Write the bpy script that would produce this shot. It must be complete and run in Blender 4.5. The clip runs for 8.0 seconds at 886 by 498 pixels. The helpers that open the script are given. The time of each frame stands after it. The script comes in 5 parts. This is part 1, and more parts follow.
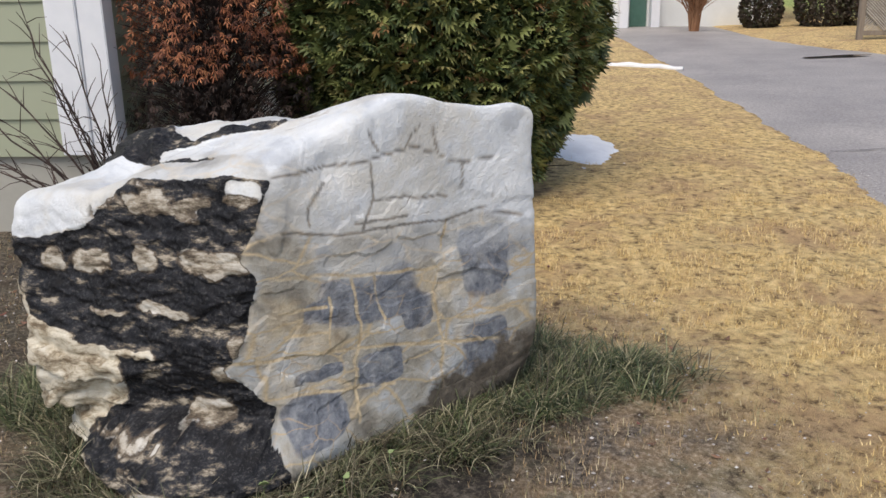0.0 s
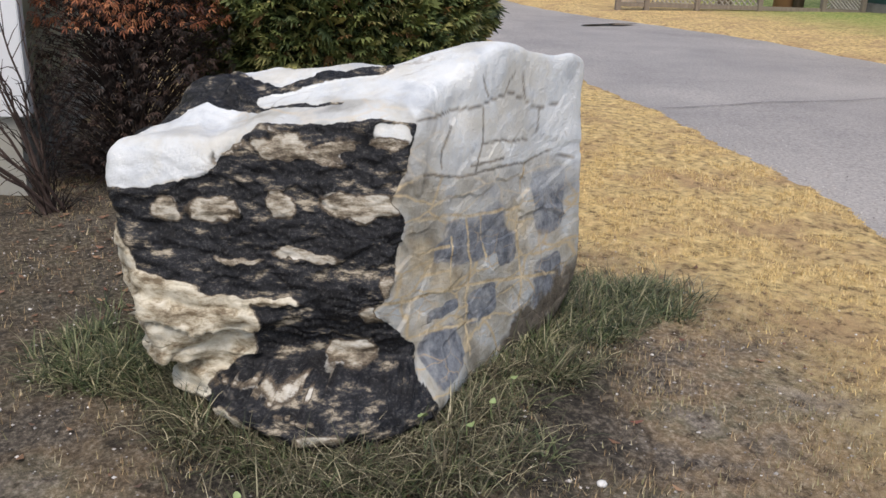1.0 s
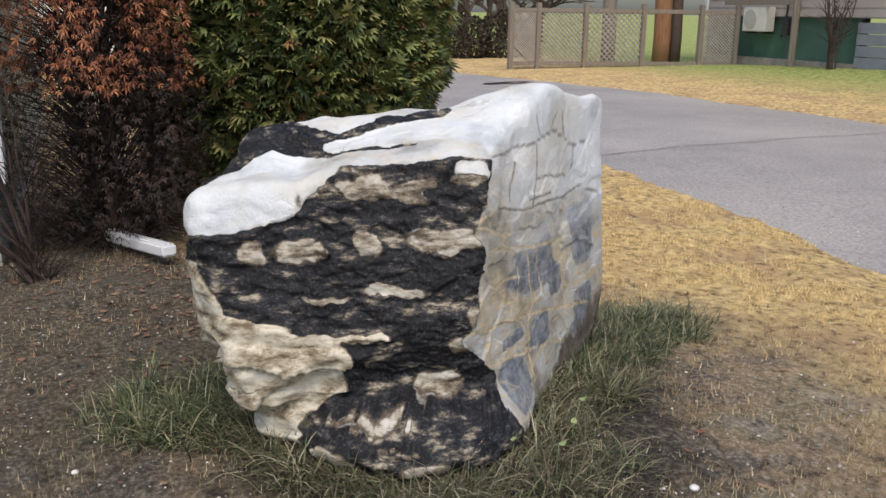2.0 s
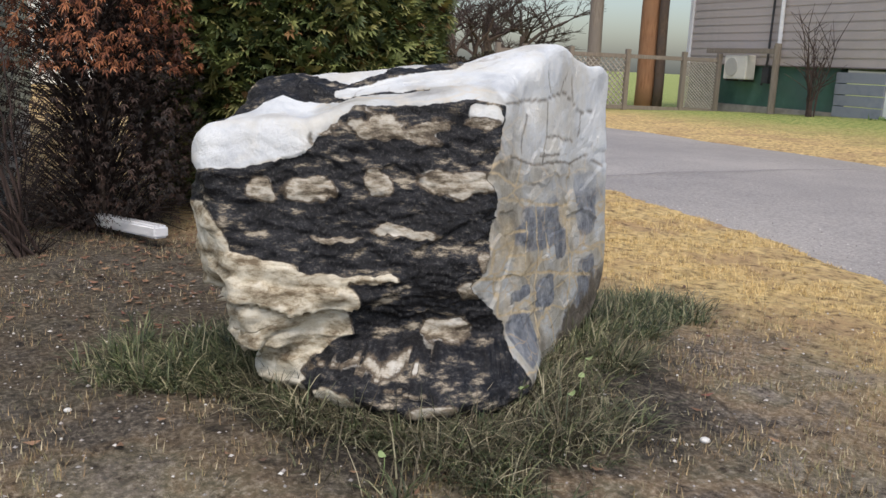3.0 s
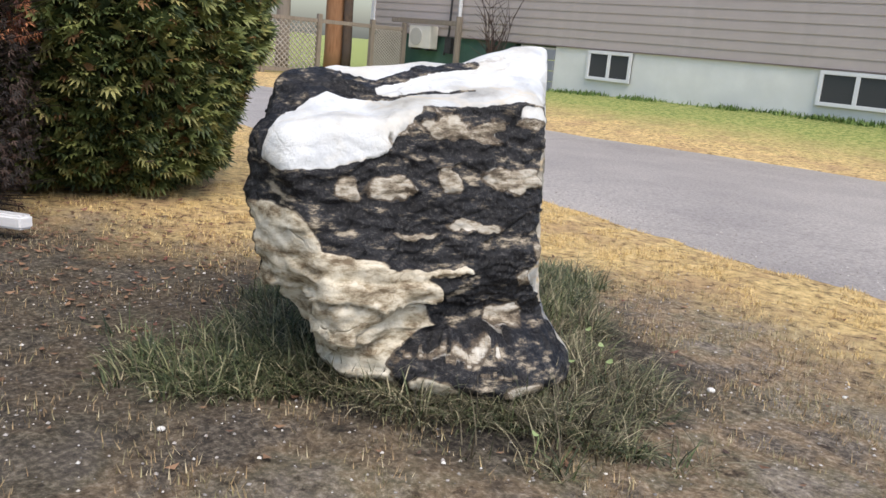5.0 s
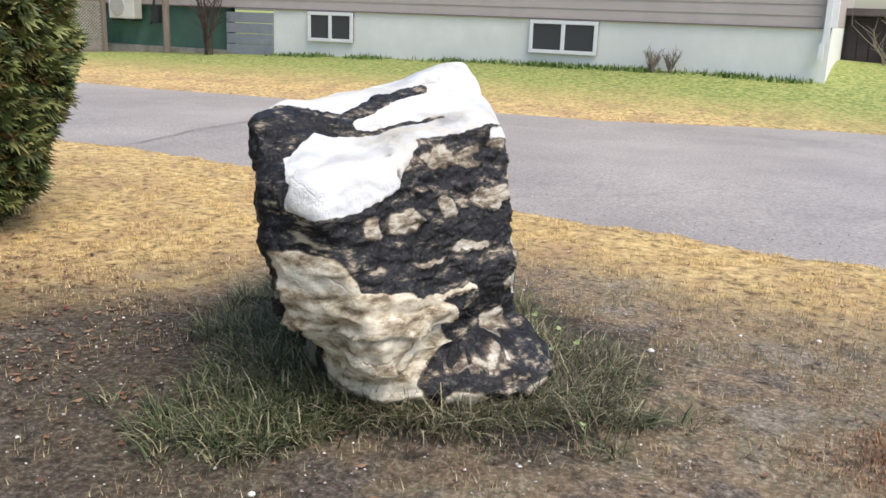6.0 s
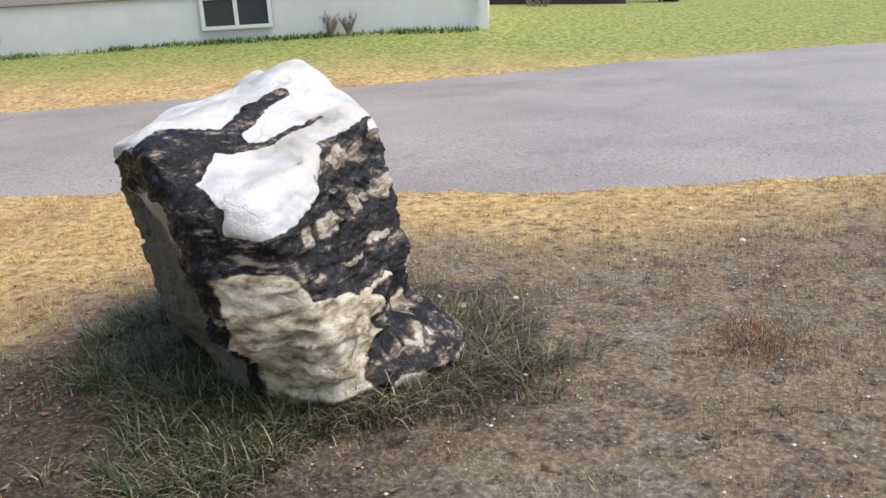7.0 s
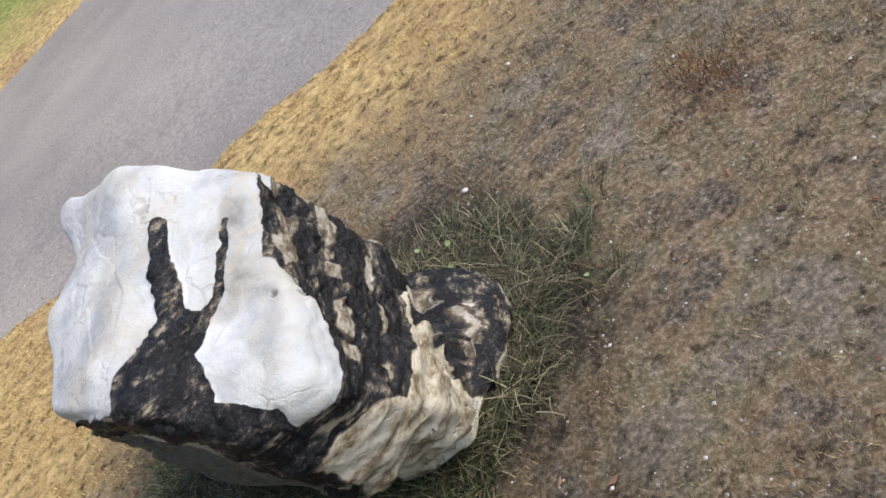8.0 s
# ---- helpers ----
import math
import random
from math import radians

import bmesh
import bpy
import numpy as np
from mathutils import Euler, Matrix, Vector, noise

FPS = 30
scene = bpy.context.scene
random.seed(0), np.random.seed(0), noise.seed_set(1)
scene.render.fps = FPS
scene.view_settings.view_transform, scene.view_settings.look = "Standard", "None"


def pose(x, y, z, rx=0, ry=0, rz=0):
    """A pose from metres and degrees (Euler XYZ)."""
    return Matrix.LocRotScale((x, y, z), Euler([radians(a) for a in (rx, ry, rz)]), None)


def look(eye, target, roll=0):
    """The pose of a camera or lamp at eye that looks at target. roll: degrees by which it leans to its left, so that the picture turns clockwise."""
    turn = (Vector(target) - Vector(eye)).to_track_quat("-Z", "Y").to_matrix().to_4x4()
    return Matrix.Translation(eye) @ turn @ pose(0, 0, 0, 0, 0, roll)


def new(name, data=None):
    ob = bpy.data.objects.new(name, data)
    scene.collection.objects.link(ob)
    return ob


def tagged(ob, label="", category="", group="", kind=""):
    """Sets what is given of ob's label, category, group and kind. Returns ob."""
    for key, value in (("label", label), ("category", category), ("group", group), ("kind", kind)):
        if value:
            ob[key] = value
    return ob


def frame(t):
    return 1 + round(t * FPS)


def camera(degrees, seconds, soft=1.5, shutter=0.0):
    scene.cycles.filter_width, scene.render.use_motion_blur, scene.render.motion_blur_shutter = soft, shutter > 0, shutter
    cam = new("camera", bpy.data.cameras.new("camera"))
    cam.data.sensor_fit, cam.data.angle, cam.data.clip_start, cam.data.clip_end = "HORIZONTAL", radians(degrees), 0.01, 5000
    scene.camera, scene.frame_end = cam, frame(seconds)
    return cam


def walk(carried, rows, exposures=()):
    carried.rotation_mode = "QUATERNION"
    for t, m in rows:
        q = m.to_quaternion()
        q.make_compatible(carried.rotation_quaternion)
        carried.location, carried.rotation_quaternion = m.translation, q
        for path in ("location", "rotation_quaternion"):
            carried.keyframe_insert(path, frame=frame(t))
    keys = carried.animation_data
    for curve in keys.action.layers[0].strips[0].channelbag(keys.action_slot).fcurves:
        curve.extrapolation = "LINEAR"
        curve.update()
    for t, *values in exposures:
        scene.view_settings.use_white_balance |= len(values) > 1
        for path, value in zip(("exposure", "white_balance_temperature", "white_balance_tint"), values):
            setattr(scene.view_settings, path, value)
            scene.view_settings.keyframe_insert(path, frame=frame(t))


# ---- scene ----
cam = camera(52.5, 8.0)
PATH = [
    (0, (0.395, 0.745, 1.534), (-1.515, 0.626, 0.951), -1.0),
    (0.5, (0.528, 0.074, 1.467), (-1.361, 0.191, 0.818), -0.6),
    (1, (0.482, -0.471, 1.493), (-1.356, -0.025, 0.842), 2.0),
    (1.5, (0.422, -0.868, 1.549), (-1.367, -0.222, 0.931), 1.7),
    (1.7, (0.443, -0.994, 1.526), (-1.352, -0.334, 0.942), 0.7),
    (2.8, (0.428, -1.18, 1.101), (-1.389, -0.411, 0.771), 2.9),
    (3, (0.44, -1.207, 1.088), (-1.367, -0.453, 0.682), 2.7),
    (3.5, (0.439, -1.275, 1.076), (-1.336, -0.453, 0.66), 2.3),
    (4, (0.383, -1.537, 1.072), (-1.322, -0.572, 0.671), 3.7),
    (4.2, (0.327, -1.693, 1.078), (-1.358, -0.694, 0.673), 4.6),
    (5.3, (-0.378, -2.659, 1.195), (-1.538, -1.097, 0.733), 4.7),
    (5.5, (-0.525, -2.799, 1.245), (-1.547, -1.148, 0.765), 3.9),
    (6, (-0.882, -3.131, 1.357), (-1.707, -1.38, 0.856), 2.1),
    (6.5, (-1.302, -3.401, 1.392), (-1.779, -1.522, 0.901), 1.9),
    (7, (-1.65, -3.46, 1.476), (-1.788, -1.551, 0.895), -3.5),
    (7.1, (-1.721, -3.429, 1.507), (-1.794, -1.526, 0.899), -2.4),
    (7.5, (-1.977, -3.128, 1.82), (-1.843, -1.299, 1.021), -13.5),
    (8, (-1.971, -2.771, 2.178), (-1.915, -1.133, 1.031), -43.3),
]
walk(cam, [(t, look(eye, target, roll)) for t, eye, target, roll in PATH],
     exposures=((0, 0.33), (1.5, 0.38), (3.0, 0.34), (4.2, 0.48), (5.5, 0.76), (6.5, 0.80), (7.0, 0.64), (7.5, 0.58), (8.0, 0.42)))

# ---------- light ----------
world = bpy.data.worlds.new("sky")
scene.world = world
world.use_nodes = True
wn = world.node_tree.nodes
sky = wn.new("ShaderNodeTexSky")
sky.sky_type, sky.sun_disc = "NISHITA", False
sky.sun_elevation, sky.sun_rotation = radians(58), radians(100)
sky.air_density, sky.dust_density, sky.ozone_density = 1.0, 2.5, 0.5
wn["Background"].inputs["Strength"].default_value = 0.13
world.node_tree.links.new(sky.outputs[0], wn["Background"].inputs["Color"])
sun = new("sun", bpy.data.lights.new("sun", "SUN"))
sun.data.energy, sun.data.angle, sun.data.color = 1.6, radians(40), (1.0, 0.91, 0.79)
sun.matrix_world = look((8, -3.0, 14), (0, 0, 0))

# ---------- small tools ----------
rng = np.random.default_rng(7)


def hash3(i, j, k, seed):
    h = (i * 374761393 + j * 668265263 + k * 2147483647 + seed * 974634777) & 0xFFFFFFFF
    h = ((h ^ (h >> 13)) * 1274126177) & 0xFFFFFFFF
    h = ((h ^ (h >> 16)) * 2246822519) & 0xFFFFFFFF
    return ((h ^ (h >> 15)) & 0xFFFF) / 65535.0


def vnoise(p, seed=0):
    """Smooth value noise, -1 to 1, for an array of points."""
    i = np.floor(p).astype(np.int64)
    w = p - i
    w = w * w * (3 - 2 * w)
    out = 0
    for a in (0, 1):
        for b in (0, 1):
            for c in (0, 1):
                k = np.where(a, w[:, 0], 1 - w[:, 0]) * np.where(b, w[:, 1], 1 - w[:, 1]) * np.where(c, w[:, 2], 1 - w[:, 2])
                out = out + k * hash3(i[:, 0] + a, i[:, 1] + b, i[:, 2] + c, seed)
    return out * 2 - 1


def fbm(p, seed=0, octaves=4):
    out, amp = 0, 1.0
    for o in range(octaves):
        out = out + amp * vnoise(p * 2.0 ** o, seed + o * 17)
        amp *= 0.5
    return out / 1.9


def facets(p, seed=0, tilt=0.5):
    """Flat chips: every point takes the height and slope of its nearest random centre."""
    base = np.floor(p).astype(np.int64)
    best, out = np.full(len(p), 9.0), np.zeros(len(p))
    for a in (-1, 0, 1):
        for b in (-1, 0, 1):
            for c in (-1, 0, 1):
                i, j, k = base[:, 0] + a, base[:, 1] + b, base[:, 2] + c
                r = [hash3(i, j, k, seed + n) for n in range(7)]
                d = p - np.stack([i + r[0], j + r[1], k + r[2]], 1)
                near = (d * d).sum(1)
                v = r[3] * 2 - 1 + tilt * (d[:, 0] * (r[4] * 2 - 1) + d[:, 1] * (r[5] * 2 - 1) + d[:, 2] * (r[6] * 2 - 1)) * 2
                closer = near < best
                best, out = np.where(closer, near, best), np.where(closer, v, out)
    return out


def sstep(a, b, x):
    t = np.clip((x - a) / (b - a), 0, 1)
    return t * t * (3 - 2 * t)


def mesh_from(name, verts, faces, material=None, smooth=False):
    me = bpy.data.meshes.new(name)
    me.from_pydata(verts, [], faces)
    me.polygons.foreach_set("use_smooth", [smooth] * len(me.polygons))
    me.update()
    if material:
        me.materials.append(material)
    return me


def part(name, bm, material, parent=None, label="", smooth=False):
    """Links a bmesh as one mesh object, under its thing if it has one."""
    me = bpy.data.meshes.new(name)
    bm.to_mesh(me)
    bm.free()
    if smooth:
        me.polygons.foreach_set("use_smooth", [True] * len(me.polygons))
    me.materials.append(material)
    ob = new(name, me)
    ob.parent = parent
    return tagged(ob, label)


def add_box(bm, x0, x1, y0, y1, z0, z1, bevel=0.0):
    r = bmesh.ops.create_cube(bm, size=1.0)
    for v in r["verts"]:
        v.co = ((x0 + x1) / 2 + v.co.x * (x1 - x0), (y0 + y1) / 2 + v.co.y * (y1 - y0), (z0 + z1) / 2 + v.co.z * (z1 - z0))
    if bevel:
        es = list({e for v in r["verts"] for e in v.link_edges})
        bmesh.ops.bevel(bm, geom=es, offset=bevel, segments=2, affect="EDGES")
    return bm


def box(x0, x1, y0, y1, z0, z1, bevel=0.0):
    return add_box(bmesh.new(), x0, x1, y0, y1, z0, z1, bevel)


def add_tube(bm, pts, radii, sides=6):
    """A tapered tube along a line of points."""
    rings = []
    for n, (p, r) in enumerate(zip(pts, radii)):
        a = Vector(pts[min(n + 1, len(pts) - 1)]) - Vector(pts[max(n - 1, 0)])
        a.normalize()
        u = a.cross(Vector((1, 0, 0)) if abs(a.x) < 0.8 else Vector((0, 1, 0))).normalized()
        w = a.cross(u)
        rings.append([bm.verts.new(Vector(p) + u * (r * math.cos(2 * math.pi * s / sides)) + w * (r * math.sin(2 * math.pi * s / sides))) for s in range(sides)])
    for a, b in zip(rings, rings[1:]):
        for s in range(sides):
            bm.faces.new((a[s], a[(s + 1) % sides], b[(s + 1) % sides], b[s]))
    bm.faces.new(rings[0][::-1])
    bm.faces.new(rings[-1])
    return bm


def thing(name, label, category, place=(0, 0, 0), group="", kind=""):
    ob = new(name)
    ob.location = place
    ob.empty_display_size = 0.1
    return tagged(ob, label, category, group, kind)


# ---------- materials ----------
def material(name, rough=0.8, metal=0.0):
    m = bpy.data.materials.new(name)
    m.use_nodes = True
    b = m.node_tree.nodes["Principled BSDF"]
    b.inputs["Roughness"].default_value, b.inputs["Metallic"].default_value = rough, metal
    return m, m.node_tree.nodes, m.node_tree.links, b


def rgb(c):
    return (*c, 1.0)


def noise_node(nodes, links, scale, detail=6, rough=0.6, vec=None, stretch=None):
    tc = nodes.new("ShaderNodeTexCoord")
    src = vec or tc.outputs["Object"]
    if stretch:
        mp = nodes.new("ShaderNodeMapping")
        mp.inputs["Scale"].default_value = stretch
        links.new(src, mp.inputs[0])
        src = mp.outputs[0]
    n = nodes.new("ShaderNodeTexNoise")
    n.inputs["Scale"].default_value, n.inputs["Detail"].default_value, n.inputs["Roughness"].default_value = scale, detail, rough
    links.new(src, n.inputs["Vector"])
    return n


def ramp(nodes, links, fac, stops):
    r = nodes.new("ShaderNodeValToRGB")
    e = r.color_ramp.elements
    e[0].position, e[0].color = stops[0][0], rgb(stops[0][1])
    e[1].position, e[1].color = stops[-1][0], rgb(stops[-1][1])
    for pos, col in stops[1:-1]:
        x = e.new(pos)
        x.color = rgb(col)
    links.new(fac, r.inputs[0])
    return r


def mix(nodes, links, fac, a, b, mode="MIX"):
    m = nodes.new("ShaderNodeMix")
    m.data_type, m.blend_type = "RGBA", mode
    for sock, v in ((m.inputs[0], fac), (m.inputs[6], a), (m.inputs[7], b)):
        if isinstance(v, (int, float)):
            sock.default_value = v
        elif isinstance(v, tuple):
            sock.default_value = rgb(v)
        else:
            links.new(v, sock)
    return m.outputs[2]


def bump(nodes, links, b, height, strength=0.3, distance=0.01):
    n = nodes.new("ShaderNodeBump")
    n.inputs["Strength"].default_value, n.inputs["Distance"].default_value = strength, distance
    links.new(height, n.inputs["Height"])
    links.new(n.outputs[0], b.inputs["Normal"])


def speckled(name, c1, c2, scale, rough=0.8, c3=None, big=0.6, relief=0.3, dist=0.01, stretch=None, metal=0.0):
    """A surface that varies at two scales, from c1 to c2, with patches towards c3."""
    m, nodes, links, b = material(name, rough, metal)
    n1 = noise_node(nodes, links, scale, stretch=stretch)
    r1 = ramp(nodes, links, n1.outputs[0], [(0.3, c1), (0.7, c2)])
    col = r1.outputs[0]
    if c3:
        n2 = noise_node(nodes, links, big)
        r2 = ramp(nodes, links, n2.outputs[0], [(0.42, (0, 0, 0)), (0.62, (1, 1, 1))])
        col = mix(nodes, links, r2.outputs[0], col, c3)
    links.new(col, b.inputs["Base Color"])
    if relief:
        bump(nodes, links, b, n1.outputs[0], relief, dist)
    return m


def island_tint(name, cols, rough=0.7, trans=0.0):
    """Leaves and blades: colour by the random number of each loose piece."""
    m, nodes, links, b = material(name, rough)
    g = nodes.new("ShaderNodeNewGeometry")
    n = len(cols)
    r = ramp(nodes, links, g.outputs["Random Per Island"], [(i / (n - 1), c) for i, c in enumerate(cols)])
    links.new(r.outputs[0], b.inputs["Base Color"])
    return m


def attribute(nodes, name):
    a = nodes.new("ShaderNodeAttribute")
    a.attribute_name = name
    return a


CONCRETE = speckled("painted_concrete", (0.71, 0.725, 0.71), (0.81, 0.825, 0.81), 1.5, 0.8, (0.70, 0.715, 0.70), 0.5, 0.15, 0.01)
TAUPE = speckled("taupe_siding", (0.40, 0.355, 0.335), (0.48, 0.43, 0.41), 2.5, 0.6, (0.44, 0.39, 0.37), 0.4, 0.1, 0.004)
SAGE = speckled("sage_siding", (0.33, 0.36, 0.25), (0.38, 0.41, 0.29), 3, 0.6, (0.35, 0.375, 0.27), 0.8, 0.1, 0.004)
WHITE = speckled("white_paint", (0.72, 0.74, 0.78), (0.82, 0.83, 0.86), 5, 0.5, (0.76, 0.77, 0.8), 1.2, 0.1, 0.003)
GREY_BASE = speckled("grey_foundation", (0.36, 0.35, 0.31), (0.46, 0.45, 0.40), 6, 0.9, (0.4, 0.39, 0.35), 1.1, 0.3, 0.006)
OLD_WOOD = speckled("weathered_wood", (0.16, 0.13, 0.10), (0.30, 0.26, 0.22), 9, 0.85, (0.22, 0.19, 0.16), 0.9, 0.5, 0.006, stretch=(4, 4, 0.4))
BARK = speckled("bark", (0.05, 0.035, 0.025), (0.13, 0.09, 0.065), 25, 0.9, (0.08, 0.06, 0.05), 2, 0.8, 0.01, stretch=(1, 1, 0.3))
TWIG = speckled("bare_twigs", (0.035, 0.022, 0.02), (0.09, 0.06, 0.05), 12, 0.85, None, 1, 0)
# darker copy of TWIG: the shade inside the shrubs is put into its colour
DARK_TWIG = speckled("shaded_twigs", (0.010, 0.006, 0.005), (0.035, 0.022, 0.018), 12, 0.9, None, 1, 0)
GREEN_WALL = speckled("green_painted_base", (0.045, 0.115, 0.085), (0.08, 0.17, 0.13), 3, 0.8, (0.07, 0.13, 0.11), 0.9, 0.3, 0.01)
BLUE_WOOD = speckled("blue_grey_planks", (0.20, 0.22, 0.27), (0.30, 0.32, 0.37), 4, 0.85, (0.25, 0.27, 0.31), 1, 0.3, 0.01)
DARK_SHED = speckled("dark_shed", (0.035, 0.028, 0.032), (0.075, 0.06, 0.065), 1.5, 0.8, (0.05, 0.045, 0.05), 0.4, 0.2, 0.01)
SNOW = speckled("old_snow", (0.86, 0.88, 0.91), (0.93, 0.94, 0.96), 30, 0.5, (0.80, 0.81, 0.84), 4, 0.6, 0.02)

# ---------- the boulder ----------
ROCK_C = np.array([-2.5, 0.0, 0.5])
# faces of the block: compass degrees from +x, degrees of upward slope, distance from the core
ROCK_FACES = (
    (-18, 15, 0.443), (-13, -20, 0.477), (-26, 27, 0.599), (-5, 40, 0.644), (20, 0, 0.556), (15, 44, 0.575),
    (40, 4, 0.340), (49, 25, 0.739), (60, -25, 0.708), (75, 0, 0.928), (73, 40, 1.005), (98, 0, 1.177),
    (97, 30, 1.131), (100, -35, 1.176), (125, 0, 1.249), (143, 28, 1.018), (286, 22, 0.962), (162, -3, 0.579),
    (187, 71, 0.621), (214, -9, 0.529), (227, -44, 0.522), (236, 29, 0.876), (266, 3, 0.844), (265, -33, 0.735),
    (262, 40, 0.951), (289, -11, 0.810), (320, -5, 0.778), (326, -41, 0.699), (312, 46, 0.787), (256, 52, 0.752),
    (304, 73, 0.541), (60, 84, 0.799), (156, 73, 0.807),
)
# swellings and hollows of the block: centre, reach, height
ROCK_LUMPS = (
    (-2.88, 0.56, 0.99, 0.12, -0.045), (-2.67, 0.09, 1.06, 0.08, -0.030), (-2.63, -0.66, 0.87, 0.05, -0.035), (-2.91, -0.30, 1.05, 0.05, 0.028),
    (-3.04, 0.28, 1.01, 0.08, 0.025), (-2.38, -0.74, 0.37, 0.05, -0.042), (-2.33, 0.21, 0.98, 0.05, -0.025), (-2.61, 0.57, 0.68, 0.12, -0.030),
    (-2.55, 0.32, 1.16, 0.08, 0.014), (-2.80, 0.80, 1.10, 0.08, 0.014), (-2.78, -0.57, 0.99, 0.06, 0.024), (-2.46, -0.83, 0.80, 0.05, 0.012),
    (-2.44, -0.86, 0.66, 0.05, -0.022), (-2.47, -0.48, 0.95, 0.06, -0.055), (-2.62, -0.28, 1.02, 0.07, -0.018), (-2.27, -0.70, 0.31, 0.06, 0.030),
    (-2.30, -0.70, 0.22, 0.05, -0.025), (-2.36, -0.52, 0.92, 0.03, -0.014),
)


def slopes():
    a, e = np.radians([f[0] for f in ROCK_FACES]), np.radians([f[1] for f in ROCK_FACES])
    return np.stack([np.cos(a) * np.cos(e), np.sin(a) * np.cos(e), np.sin(e)], 1), np.array([f[2] for f in ROCK_FACES])


ROCK_N, ROCK_D = slopes()


def rock_field(p):
    """Signed distance, about: the cut block with its swellings, and its spreading foot."""
    v = (p - ROCK_C) @ ROCK_N.T - ROCK_D
    top = v.max(1)
    block = top + np.log(np.exp(75 * (v - top[:, None])).sum(1)) / 75
    foot = (np.linalg.norm((p - np.array((-2.322, -0.171, 0.097))) / np.array((0.498, 0.435, 0.14)), axis=1) - 1) * 0.14
    h = np.clip(0.5 + 0.5 * (foot - block) / 0.1, 0, 1)
    out = foot * (1 - h) + block * h - 0.1 * h * (1 - h)
    for cx, cy, cz, reach, height in ROCK_LUMPS:
        out = out - height * np.exp(-((p - np.array((cx, cy, cz))) ** 2).sum(1) / (2 * reach * reach))
    return out


def capsule(p, a, b, r):
    """1 inside a rounded rod from a to b of radius r, fading to 0 just outside."""
    a, b = np.array(a), np.array(b)
    t = np.clip((p - a) @ (b - a) / max((b - a) @ (b - a), 1e-9), 0, 1)
    return sstep(1.2 * r, 0.8 * r, np.linalg.norm(p - a - t[:, None] * (b - a), axis=1))


def trail(p, stops):
    """A band through places (x, y, z, radius)."""
    return np.maximum.reduce([capsule(p, a[:3], b[:3], (a[3] + b[3]) / 2) for a, b in zip(stops, stops[1:])])


def seam(u, z, line, width):
    """1 on a thin line through (u, z) places."""
    out = np.zeros(len(u))
    q = np.stack([u, z], 1)
    for a, b in zip(line, line[1:]):
        a, b = np.array(a), np.array(b)
        t = np.clip((q - a) @ (b - a) / ((b - a) @ (b - a)), 0, 1)
        out = np.maximum(out, sstep(width, width * 0.3, np.linalg.norm(q - a - t[:, None] * (b - a), axis=1)))
    return out


def patch(y, z, cy, cz, ry, rz, soft=0.3, square=2.6):
    d = (np.abs((y - cy) / ry) ** square + np.abs((z - cz) / rz) ** square) ** (1 / square)
    return sstep(1 + soft, 1 - soft, d)


def inside(x, y, corners, soft):
    """1 inside a convex outline that turns to the left, fading over soft metres."""
    d = np.full(len(x), 9.0)
    for (ax, ay), (bx, by) in zip(corners, corners[1:] + corners[:1]):
        n = math.hypot(bx - ax, by - ay)
        d = np.minimum(d, ((bx - ax) * (y - ay) - (by - ay) * (x - ax)) / n)
    return sstep(-soft, soft, d)


# pale patches on the black side: centre along y, height, half width, half height
PALE = ((-0.68, 0.688, 0.038, 0.040), (-0.537, 0.692, 0.072, 0.032), (-0.341, 0.707, 0.036, 0.038), (-0.09, 0.722, 0.115, 0.038),
        (-0.127, 0.256, 0.074, 0.032), (-0.273, 0.565, 0.095, 0.013), (-0.473, 0.542, 0.066, 0.010), (-0.442, 0.172, 0.08, 0.010),
        (-0.297, 0.186, 0.055, 0.009), (-0.05, 0.385, 0.060, 0.035), (-0.335, 0.873, 0.067, 0.022), (-0.166, 0.887, 0.050, 0.016),
        (-0.337, 0.133, 0.07, 0.005), (-0.27, 0.084, 0.065, 0.018), (-0.02, 0.47, 0.03, 0.04))
CREAM = ((-0.50, 0.413, 0.056, 0.022), (-0.365, 0.424, 0.075, 0.012), (-0.448, 0.367, 0.037, 0.028), (-0.505, 0.091, 0.04, 0.022), (-0.66, 0.437, 0.07, 0.026))
# blue-grey patches on the jointed side: place along it, height, half width, half height
BLUE = ((0.315, 0.535, 0.20, 0.085), (0.06, 0.20, 0.12, 0.075), (0.335, 0.29, 0.09, 0.065), (0.11, 0.335, 0.085, 0.020),
        (0.80, 0.56, 0.10, 0.13), (0.78, 0.24, 0.10, 0.10), (0.50, 0.45, 0.06, 0.06), (0.12, 0.525, 0.06, 0.035))
FRESH = ((0.24, 0.70, 0.16, 0.05), (0.52, 0.665, 0.15, 0.055), (0.95, 0.62, 0.10, 0.10), (0.90, 0.86, 0.08, 0.05))
DARK_SEAMS = (((0.0, 0.97), (0.295, 0.978), (0.44, 0.989), (0.55, 0.995), (0.63, 0.96), (0.73, 0.924), (0.9, 0.93)), ((0.35, 0.852), (0.50, 0.835), (0.65, 0.814)),
              ((0.03, 0.80), (0.21, 0.763), (0.43, 0.753), (0.66, 0.73), (0.80, 0.75), (0.98, 0.70)), ((0.125, 0.805), (0.122, 0.86), (0.19, 0.93)),
              ((0.56, 1.06), (0.525, 1.03), (0.51, 1.0)), ((0.36, 1.07), (0.40, 1.0)), ((0.63, 0.96), (0.62, 1.06)), ((0.30, 0.76), (0.36, 0.86), (0.37, 0.97)),
              ((0.72, 0.92), (0.71, 0.83)), ((0.28, 0.79), (0.48, 0.775)))
